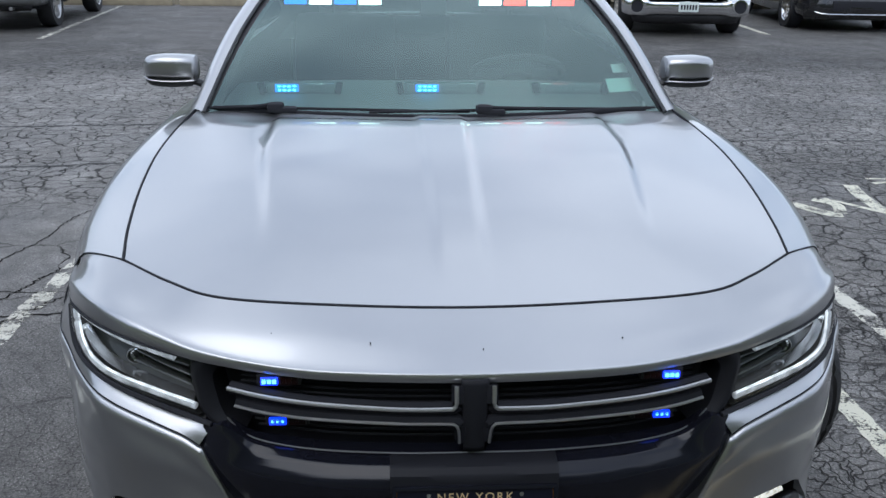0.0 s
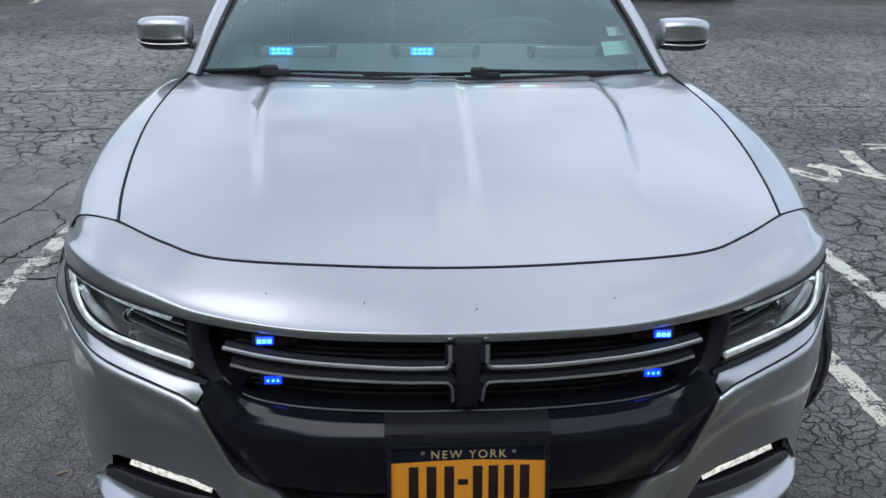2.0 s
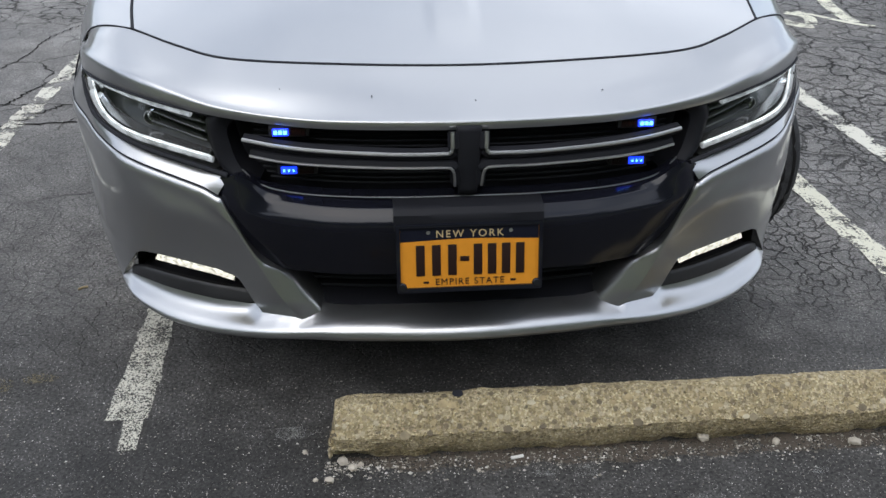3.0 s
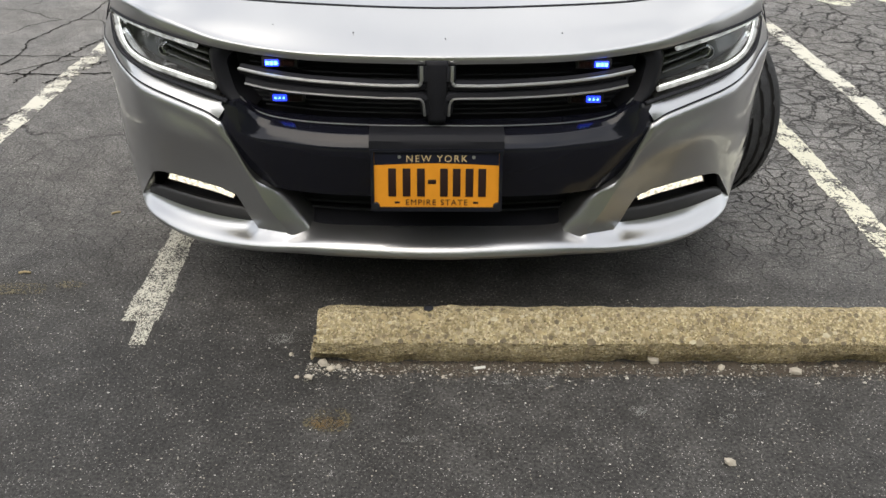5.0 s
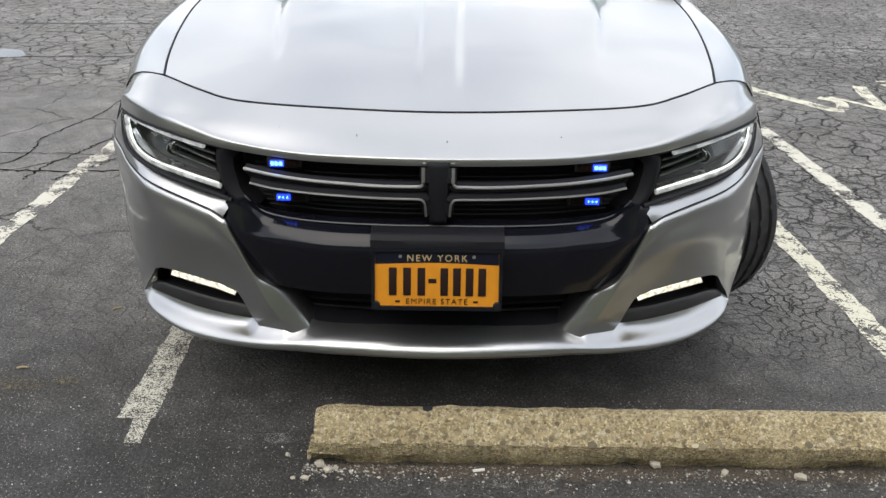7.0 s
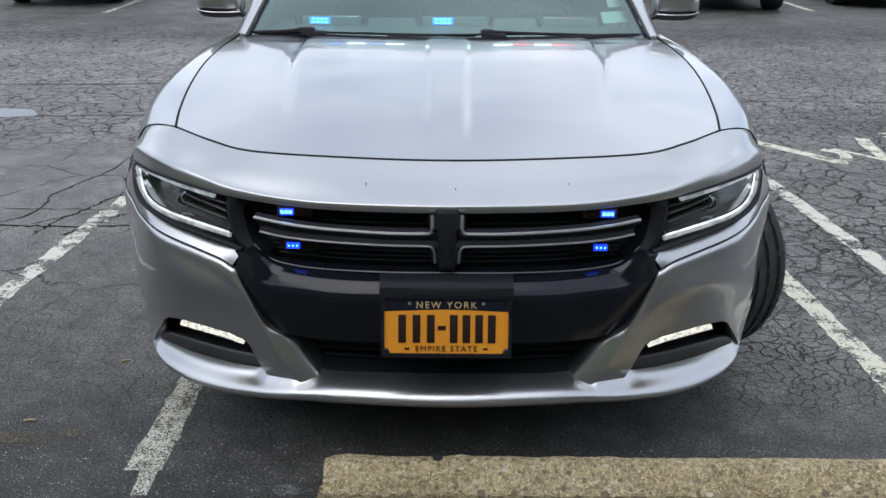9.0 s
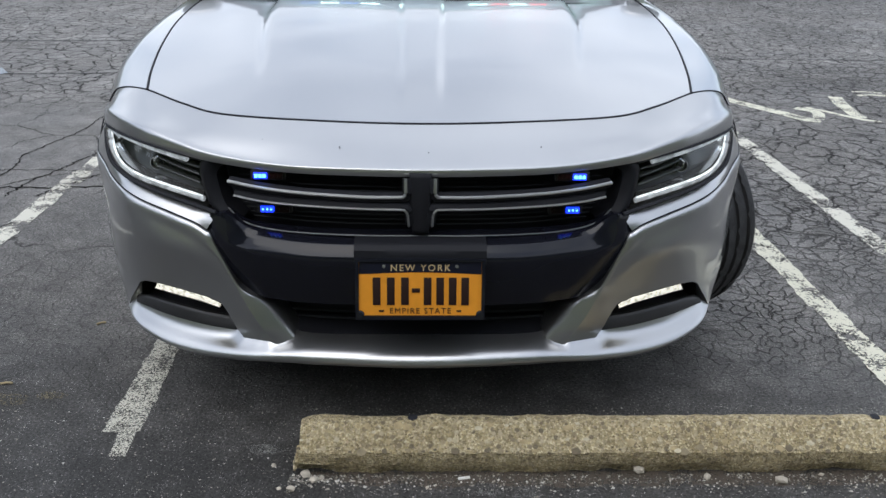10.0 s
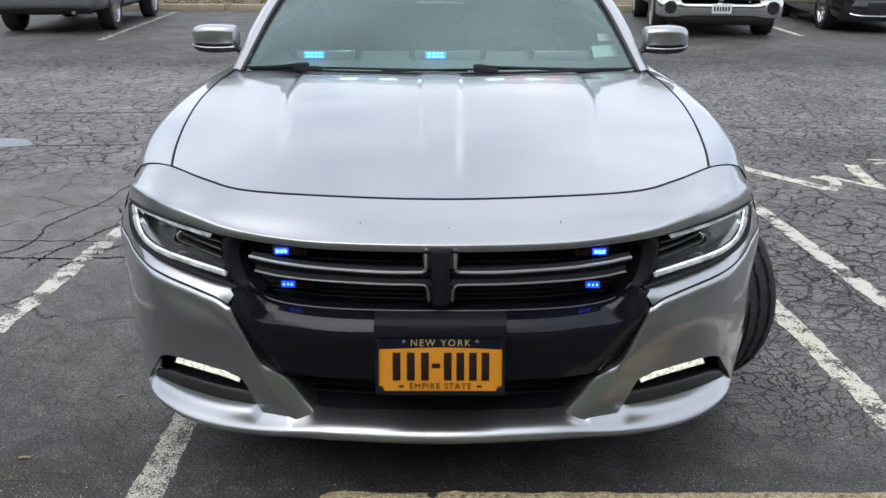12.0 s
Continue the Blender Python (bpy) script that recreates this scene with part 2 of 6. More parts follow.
PLATE_INK = material("plate_ink", (0.022, 0.010, 0.008), 0.5, spec=0.25)
TRIM_DARK = material("dark_trim", (0.17, 0.175, 0.18), 0.45, 0.6)
PLATE_GOLD = material("plate_gold", (0.72, 0.285, 0.024), 0.5, spec=0.25, vary=0.06, scale=30.0)
PLATE_CREAM = material("plate_cream", (0.56, 0.42, 0.22), 0.5, spec=0.25)
PLATE_NAVY = material("plate_navy", (0.005, 0.006, 0.015), 0.5, spec=0.25)
INTERIOR = material("interior_dark", (0.045, 0.05, 0.05), 0.75, vary=0.2, scale=12.0)
INTERIOR_GREY = material("interior_grey", (0.16, 0.18, 0.172), 0.7, vary=0.1)
STICKER = material("sticker_green", (0.68, 0.86, 0.77), 0.5)
STICKER_PALE = material("sticker_pale", (0.75, 0.82, 0.78), 0.5)


# ---- building helpers ----
def part(name, bm, mat, parent=None, label="", smooth=True):
    bmesh.ops.recalc_face_normals(bm, faces=bm.faces[:])
    me = bpy.data.meshes.new(name)
    bm.to_mesh(me)
    bm.free()
    for m in mat if isinstance(mat, (list, tuple)) else [mat]:
        me.materials.append(m)
    if smooth:
        me.polygons.foreach_set("use_smooth", [True] * len(me.polygons))
        me.set_sharp_from_angle(angle=radians(38))
    ob = new(name, me)
    if parent is not None:
        ob.parent = parent
    if label:
        ob["label"] = label
    return ob


def thing(name, label, category, group="", at=(0, 0, 0)):
    e = new(name)
    e.empty_display_size = 0.2
    e.location = at
    return tagged(e, label, category, group)


def spline(pts, count):
    """A smooth curve through control points, evenly resampled."""
    p = [Vector(q) for q in pts]
    if len(p) == 2:
        return [p[0].lerp(p[1], i / (count - 1)) for i in range(count)]
    ext = [p[0] * 2 - p[1]] + p + [p[-1] * 2 - p[-2]]
    fine = []
    for i in range(1, len(ext) - 2):
        a, b, c, d = ext[i - 1 : i + 3]
        for k in range(16):
            t = k / 16
            fine.append(0.5 * (2 * b + (c - a) * t + (2 * a - 5 * b + 4 * c - d) * t * t + (3 * b - a - 3 * c + d) * t ** 3))
    fine.append(p[-1])
    acc = [0.0]
    for a, b in zip(fine, fine[1:]):
        acc.append(acc[-1] + (b - a).length)
    out, j = [], 0
    for i in range(count):
        s = acc[-1] * i / (count - 1)
        while j < len(acc) - 2 and acc[j + 1] < s:
            j += 1
        f = (s - acc[j]) / max(acc[j + 1] - acc[j], 1e-9)
        out.append(fine[j].lerp(fine[j + 1], min(max(f, 0), 1)))
    return out


def skin(bm, curves, count=24, steps=4, sharp=(), skip=None, warp=None, side=1, slot=0):
    """A surface through a stack of curves; rows in sharp keep a crease. skip(u, v) leaves a hole; u is 0..1 along, v counts curves."""
    rows = [c if len(c) == count and isinstance(c[0], Vector) else spline(c, count) for c in curves]
    k = len(rows)
    grid, vs = [], []
    for r in range(k - 1):
        for q in range(steps):
            t = q / steps
            line = []
            for i in range(count):
                b, c = rows[r][i], rows[r + 1][i]
                a = rows[r - 1][i] if r > 0 and r not in sharp else b * 2 - c
                d = rows[r + 2][i] if r + 2 < k and r + 1 not in sharp else c * 2 - b
                line.append(0.5 * (2 * b + (c - a) * t + (2 * a - 5 * b + 4 * c - d) * t * t + (3 * b - a - 3 * c + d) * t ** 3))
            grid.append(line)
            vs.append(r + t)
    grid.append(rows[-1])
    vs.append(k - 1)
    verts = []
    for line in grid:
        row = []
        for p in line:
            q = warp(p) if warp else p
            row.append(bm.verts.new((q.x * side, q.y, q.z)))
        verts.append(row)
    for r in range(len(grid) - 1):
        for i in range(count - 1):
            if skip and skip((i + 0.5) / (count - 1), (vs[r] + vs[r + 1]) / 2):
                continue
            f = bm.faces.new((verts[r][i], verts[r][i + 1], verts[r + 1][i + 1], verts[r + 1][i]))
            f.material_index = slot
    return verts


def both(pts):
    """The whole-width curve of a half one that starts at the middle."""
    return [(-x, y, z) for x, y, z in reversed(pts) if x > 1e-6] + list(pts)


def thick(ob, depth, offset=-1.0):
    m = ob.modifiers.new("depth", "SOLIDIFY")
    m.thickness, m.offset = depth, offset
    return ob


def tube(bm, pts, radius, seg=8, count=None, squash=1.0, side=1):
    line = spline(pts, count) if count else [Vector(p) for p in pts]
    rings = []
    for i, p in enumerate(line):
        d = (line[min(i + 1, len(line) - 1)] - line[max(i - 1, 0)]).normalized()
        up = Vector((0, 0, 1)) if abs(d.z) < 0.9 else Vector((0, 1, 0))
        a = d.cross(up).normalized()
        b = a.cross(d)
        ring = []
        for k in range(seg):
            w = 2 * math.pi * k / seg
            q = p + a * (radius * math.cos(w)) + b * (radius * squash * math.sin(w))
            ring.append(bm.verts.new((q.x * side, q.y, q.z)))
        rings.append(ring)
    for r, q in zip(rings, rings[1:]):
        for k in range(seg):
            bm.faces.new((r[k], r[(k + 1) % seg], q[(k + 1) % seg], q[k]))
    bm.faces.new(rings[0])
    bm.faces.new(rings[-1])


def box(bm, c, size, bevel=0.0, turn=None, slot=0):
    r = bmesh.ops.create_cube(bm, size=1.0)
    m = Matrix.Translation(c) @ (turn.to_4x4() if turn else Matrix.Identity(4)) @ Matrix.Diagonal((*size, 1))
    bmesh.ops.transform(bm, matrix=m, verts=r["verts"])
    faces = {f for v in r["verts"] for f in v.link_faces}
    for f in faces:
        f.material_index = slot
    if bevel:
        edges = {e for v in r["verts"] for e in v.link_edges}
        bmesh.ops.bevel(bm, geom=list(edges), offset=bevel, segments=2, profile=0.6, affect="EDGES")


def lathe(bm, profile, seg=40, m=Matrix.Identity(4)):
    """Turns (radius, along) about the local x axis."""
    rings = []
    for r, a in profile:
        rings.append([bm.verts.new(m @ Vector((a, r * math.cos(2 * math.pi * k / seg), r * math.sin(2 * math.pi * k / seg)))) for k in range(seg)])
    for p, q in zip(rings, rings[1:]):
        for k in range(seg):
            bm.faces.new((p[k], p[(k + 1) % seg], q[(k + 1) % seg], q[k]))


# ---- ground ----
def ground_sheet():
    bm = bmesh.new()
    bmesh.ops.create_grid(bm, x_segments=8, y_segments=8, size=400)
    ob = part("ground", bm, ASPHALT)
    return tagged(ob, "worn grey asphalt car park with alligator cracks", "ground", kind="structure")


ground_sheet()


def paint_strip(name, label, a, b, width, mat=LINE_PAINT, z=0.003):
    a, b = Vector((*a, z)), Vector((*b, z))
    d = b - a
    s = Vector((-d.y, d.x, 0)).normalized() * width / 2
    bm = bmesh.new()
    steps = max(2, int(d.length / 0.02))
    rnd = random.Random(int(abs(a.x * 100) + abs(a.y * 10)))
    left, right = [], []
    for i in range(steps + 1):
        p = a + d * (i / steps)
        wear = [noise.noise(Vector((p.x * 3 + 7 * k, p.y * 5.0, k))) * 0.22 + noise.noise(Vector((p.x, p.y * 23.0, 3 + k))) * 0.16 + rnd.uniform(-0.06, 0.06) for k in (0, 1)]
        left.append(bm.verts.new(p + s * (0.95 + wear[0])))
        right.append(bm.verts.new(p - s * (0.95 + wear[1])))
    for i in range(steps):
        bm.faces.new((left[i], left[i + 1], right[i + 1], right[i]))
    return tagged(part(name, bm, mat, smooth=False), label, "parking line", kind="structure")


paint_strip("parking_line", "worn white parking line on asphalt", (-1.823, 0.6), (-1.760, 2.06), 0.095, LINE_WORN)
paint_strip("parking_line", "worn white parking line on asphalt", (-1.745, 2.36), (-1.708, 3.25), 0.088, LINE_WORN)
paint_strip("parking_line", "nearly worn away stretch of a parking line", (-1.764, 1.98), (-1.742, 2.44), 0.10, LINE_GONE, 0.0042)
paint_strip("parking_line", "scuffed white stripe end beside the car", (-0.838, 0.11), (-0.83, 1.6), 0.108, STRIPE_PAINT)
paint_strip("parking_line", "scuffed white stripe end beside the car", (-0.814, -0.005), (-0.82, 0.135), 0.05, STRIPE_PAINT, 0.004)
paint_strip("parking_line", "worn white parking line on asphalt", (1.525, -0.4), (1.375, 3.3), 0.10)
paint_strip("parking_line", "worn white parking line on asphalt", (1.980, 0.9), (1.870, 3.35), 0.098, LINE_WORN)
paint_strip("parking_line", "far white parking line on asphalt", (-5.33, 12.34), (-5.79, 18.33), 0.095, LINE_WORN)
paint_strip("parking_line", "far white parking line on asphalt", (6.07, 13.39), (6.35, 18.3), 0.12)

# ---- the silver sedan ----
HOOD_FRONT = [(0, 0.205, 0.855), (0.25, 0.213, 0.859), (0.50, 0.240, 0.867), (0.62, 0.301, 0.879), (0.735, 0.392, 0.893)]
HOOD_SIDE = [(0.735, 0.392, 0.893), (0.762, 0.54, 0.912), (0.787, 0.76, 0.940), (0.800, 1.0, 0.965), (0.792, 1.22, 0.985), (0.772, 1.44, 1.004)]
NOSE_EDGE = [(0, 0.050, 0.768), (0.25, 0.066, 0.768), (0.39, 0.094, 0.770), (0.53, 0.132, 0.779), (0.62, 0.167, 0.791), (0.70, 0.206, 0.802), (0.78, 0.275, 0.806), (0.845, 0.362, 0.802), (0.882, 0.44, 0.794), (0.905, 0.53, 0.786)]
STRIP_TOP = [(0.514, 0.113, 0.640), (0.563, 0.136, 0.646), (0.627, 0.162, 0.658), (0.709, 0.199, 0.675), (0.781, 0.249, 0.692), (0.838, 0.325, 0.703), (0.868, 0.385, 0.728), (0.884, 0.435, 0.766), (0.907, 0.53, 0.782)]
CREASE = [(0.546, 0.120, 0.594), (0.575, 0.131, 0.609), (0.610, 0.145, 0.619), (0.644, 0.160, 0.627), (0.727, 0.199, 0.646), (0.782, 0.239, 0.661), (0.838, 0.318, 0.671), (0.878, 0.390, 0.684), (0.918, 0.46, 0.695), (0.942, 0.535, 0.702)]
# lip of the bumper from its back edge over the crown to its underside
LIP = (
    [(0, 0.1, 0.303), (0.25, 0.112, 0.299), (0.34, 0.13, 0.299), (0.42, 0.15, 0.3), (0.49, 0.16, 0.313), (0.59, 0.184, 0.318), (0.695, 0.228, 0.323), (0.778, 0.284, 0.316), (0.815, 0.318, 0.298), (0.843, 0.336, 0.28)],
    [(0, 0.052, 0.291), (0.25, 0.066, 0.289), (0.34, 0.084, 0.284), (0.42, 0.114, 0.275), (0.49, 0.138, 0.273), (0.59, 0.169, 0.274), (0.695, 0.214, 0.279), (0.778, 0.269, 0.2843), (0.815, 0.302, 0.2866), (0.844, 0.334, 0.2769)],
    [(0, 0.026, 0.279), (0.25, 0.041, 0.277), (0.357, 0.06, 0.27), (0.434, 0.079, 0.262), (0.515, 0.105, 0.255), (0.6, 0.139, 0.25), (0.69, 0.178, 0.253), (0.765, 0.227, 0.2635), (0.811, 0.274, 0.2738), (0.845, 0.329, 0.2749)],
    [(0, 0.015, 0.26), (0.249, 0.032, 0.259), (0.357, 0.052, 0.254), (0.434, 0.069, 0.246), (0.515, 0.094, 0.239), (0.601, 0.128, 0.233), (0.69, 0.167, 0.236), (0.765, 0.216, 0.2479), (0.813, 0.263, 0.2628), (0.846, 0.328, 0.2698)],
    [(0, 0.024, 0.245), (0.249, 0.041, 0.244), (0.355, 0.061, 0.24), (0.433, 0.078, 0.233), (0.514, 0.103, 0.226), (0.6, 0.137, 0.22), (0.687, 0.176, 0.224), (0.76, 0.225, 0.2356), (0.806, 0.272, 0.2514), (0.838, 0.332, 0.2593)],
)
WHEEL_Y, WHEEL_Z, WHEEL_X, TYRE_R, STEER = 0.869, 0.350, 0.822, 0.350, 35.0


def hood_shape(p):
    """The raised middle of the hood, its two flutes and the rolled rear edge."""
    x, y = abs(p.x), p.y

    def ease(a, b, v):
        t = min(max((v - a) / (b - a), 0), 1)
        return t * t * (3 - 2 * t)

    q = p.copy()
    fade = ease(0.35, 0.95, y)
    edge = 0.445 + 0.06 * ease(0.4, 1.05, y)
    fade *= 1 - 0.5 * ease(1.15, 1.45, y)
    q.z += 0.017 * fade * (1 - ease(edge - 0.016, edge + 0.018, x))
    spine = 0.052 + 0.02 * ease(0.3, 1.4, y)
    q.z += 0.007 * ease(0.25, 0.5, y) * (1 - ease(spine - 0.013, spine + 0.013, x))
    q.z -= 0.008 * ease(1.20, 1.30, y - 0.10 * x * x) * (1 - 0.5 * ease(0.5, 0.62, x))
    q.z -= 0.006 * ease(1.02, 1.16, y) * (1 - ease(1.20, 1.27, y)) * math.exp(-(((x - edge - 0.018) / 0.022) ** 2))
    return q


def front_end(car):
    """Hood, nose, fenders and bumper of the car."""
    bm = bmesh.new()
    rows = [[(x, y + 0.004, z - 0.014) for x, y, z in HOOD_FRONT], HOOD_FRONT]
    for y, dz, k in ((0.52, 0.008, 1), (0.74, 0.012, 2), (0.98, 0.014, 3), (1.21, 0.014, 4)):
        sx, sy, sz = HOOD_SIDE[k]
        rows.append([(0, y - 0.03, sz + dz * 0.6), (0.3, y - 0.03, sz + dz), (0.6, sy - 0.015, sz + dz * 0.7), (sx, sy, sz)])
    rows.append([(0, 1.325, 0.997), (0.35, 1.352, 1.001), (0.6, 1.412, 1.006), (0.772, 1.44, 1.004)])
    skin(bm, [both(r) for r in rows], 161, 12, warp=hood_shape, sharp=(1,))
    part("hood", bm, SILVER, car, "silver hood with two flutes and a centre spine")

    bm = bmesh.new()
    top = [(x, y - 0.007, z - 0.003) for x, y, z in HOOD_FRONT] + [(0.80, 0.432, 0.887), (0.853, 0.495, 0.866), (0.888, 0.55, 0.835)]
    mid = [(0, 0.126, 0.8175), (0.25, 0.136, 0.821), (0.50, 0.174, 0.8275), (0.66, 0.258, 0.853), (0.77, 0.352, 0.869), (0.832, 0.432, 0.869), (0.884, 0.54, 0.840)]

    def rolled(back, rise, drop):
        """The nose edge lifted into the rolled brow, which deepens above the headlights."""
        out = []
        for x, y, z in NOSE_EDGE:
            g = min(max((x - 0.42) / 0.43, 0), 1)
            h = 0.012 + 0.030 * g * g * (3 - 2 * g) * (1 - 0.35 * max(0, x - 0.86) / 0.045)
            out.append((x - back * 0.6 * g, y + back * (0.5 + 0.5 * g), z + h * rise + drop))
        return out

    low = rolled(0.022, 1.0, 0.005)
    roll = rolled(0.0045, 0.72, 0.004)
    edge = [(x, y + 0.0005, z + 0.004) for x, y, z in NOSE_EDGE]
    lip = [(x, y + 0.003, z - 0.006) for x, y, z in NOSE_EDGE]
    back = [(x, y + 0.035, z - 0.010) for x, y, z in NOSE_EDGE]
    skin(bm, [both(c) for c in (top, mid, low, roll, edge, lip, back)], 121, 5, sharp=(5,))
    part("nose_panel", bm, SILVER, car, "smooth silver nose panel above the grille")

    for x, y, z in ((-0.20, 0.120, 0.8165), (-0.395, 0.155, 0.8235), (0.02, 0.1045, 0.8075), (0.30, 0.130, 0.8155)):
        bm = bmesh.new()
        bmesh.ops.create_icosphere(bm, subdivisions=1, radius=0.0022, matrix=pose(x, y, z) @ Matrix.Diagonal((0.7, 1.3, 0.9, 1)))
        part("paint_chip", bm, DARK_VOID, car, "tiny dark stone chip")
    # dark gap under the hood's edge
    bm = bmesh.new()
    tube(bm, both([(x, y - 0.0035, z - 0.0015) for x, y, z in HOOD_FRONT]), 0.0029, 6, 81)
    part("hood_gap", bm, DARK_VOID, car)
    for s in (1, -1):
        bm = bmesh.new()
        tube(bm, [(x + 0.004, y, z - 0.001) for x, y, z in HOOD_SIDE], 0.0030, 6, 41, side=s)
        part("hood_gap", bm, DARK_VOID, car)

    for s in (1, -1):
        bm = bmesh.new()
        tube(bm, [(0.735, 0.390, 0.8925), (0.80, 0.434, 0.8885), (0.854, 0.497, 0.8665), (0.890, 0.547, 0.832), (0.913, 0.545, 0.785), (0.934, 0.538, 0.72), (0.943, 0.531, 0.63)], 0.0021, 6, 40, side=s)
        part("fender_seam", bm, DARK_VOID, car)
        # fender with its wheel arch
        inner = [(x + 0.008, y, z - 0.002) for x, y, z in HOOD_SIDE] + [(0.80, 1.75, 1.005)]
        crest = [(0.856, 0.50, 0.864), (0.880, 0.66, 0.895), (0.893, 0.86, 0.925), (0.892, 1.1, 0.948), (0.878, 1.4, 0.965), (0.87, 1.75, 0.970)]
        should = [(0.892, 0.54, 0.826), (0.925, 0.70, 0.850), (0.940, 0.90, 0.868), (0.940, 1.15, 0.875), (0.925, 1.45, 0.88), (0.915, 1.75, 0.885)]
        waist = [(0.914, 0.545, 0.775), (0.945, 0.70, 0.79), (0.953, 0.90, 0.80), (0.953, 1.15, 0.80), (0.945, 1.45, 0.79), (0.94, 1.75, 0.78)]
        arch = []
        for a in (168, 140, 112, 90, 68, 40, 12):
            arch.append((0.955, WHEEL_Y + 0.405 * math.cos(radians(a)), WHEEL_Z + 0.400 * math.sin(radians(a))))
        arch = [(0.940, 0.525, 0.62)] + arch[1:6] + [(0.95, 1.28, 0.42)]
        bm = bmesh.new()
        skin(bm, [inner, crest, should, waist, arch, [(x - 0.03, y * 0.99 + 0.0099, z) for x, y, z in arch]], 48, 5, sharp=(4,), side=s)
        part("fender", bm, SILVER, car)
        # rocker and lower rear fender
        bm = bmesh.new()
        skin(bm, [[(0.945, 1.27, 0.44), (0.945, 1.5, 0.46), (0.945, 1.75, 0.46)], [(0.95, 1.28, 0.34), (0.95, 1.5, 0.34), (0.95, 1.75, 0.34)], [(0.93, 1.29, 0.22), (0.93, 1.5, 0.22), (0.93, 1.75, 0.22)]], 12, 3, side=s)
        skin(bm, [[(0.945, 1.27, 0.44), (0.945, 1.75, 0.46)], [(0.942, 1.24, 0.62), (0.942, 1.75, 0.62)], [(0.942, 1.10, 0.79), (0.942, 1.75, 0.785)]], 6, 3, side=s)
        part("lower_fender", bm, SILVER, car)
        bm = bmesh.new()
        lathe(bm, [(0.385, 0.0), (0.39, -0.12), (0.385, -0.26), (0.10, -0.28)], 40, Matrix.Translation((0.88 * s, WHEEL_Y, WHEEL_Z)) @ Matrix.Diagonal((s, 1, 1, 1)))
        for v in bm.verts[:]:
            if v.co.z < WHEEL_Z - 0.15:
                v.co.z = WHEEL_Z - 0.15
            v.co.y = max(v.co.y, 0.535)
        part("wheel_well", bm, DARK_VOID, car)


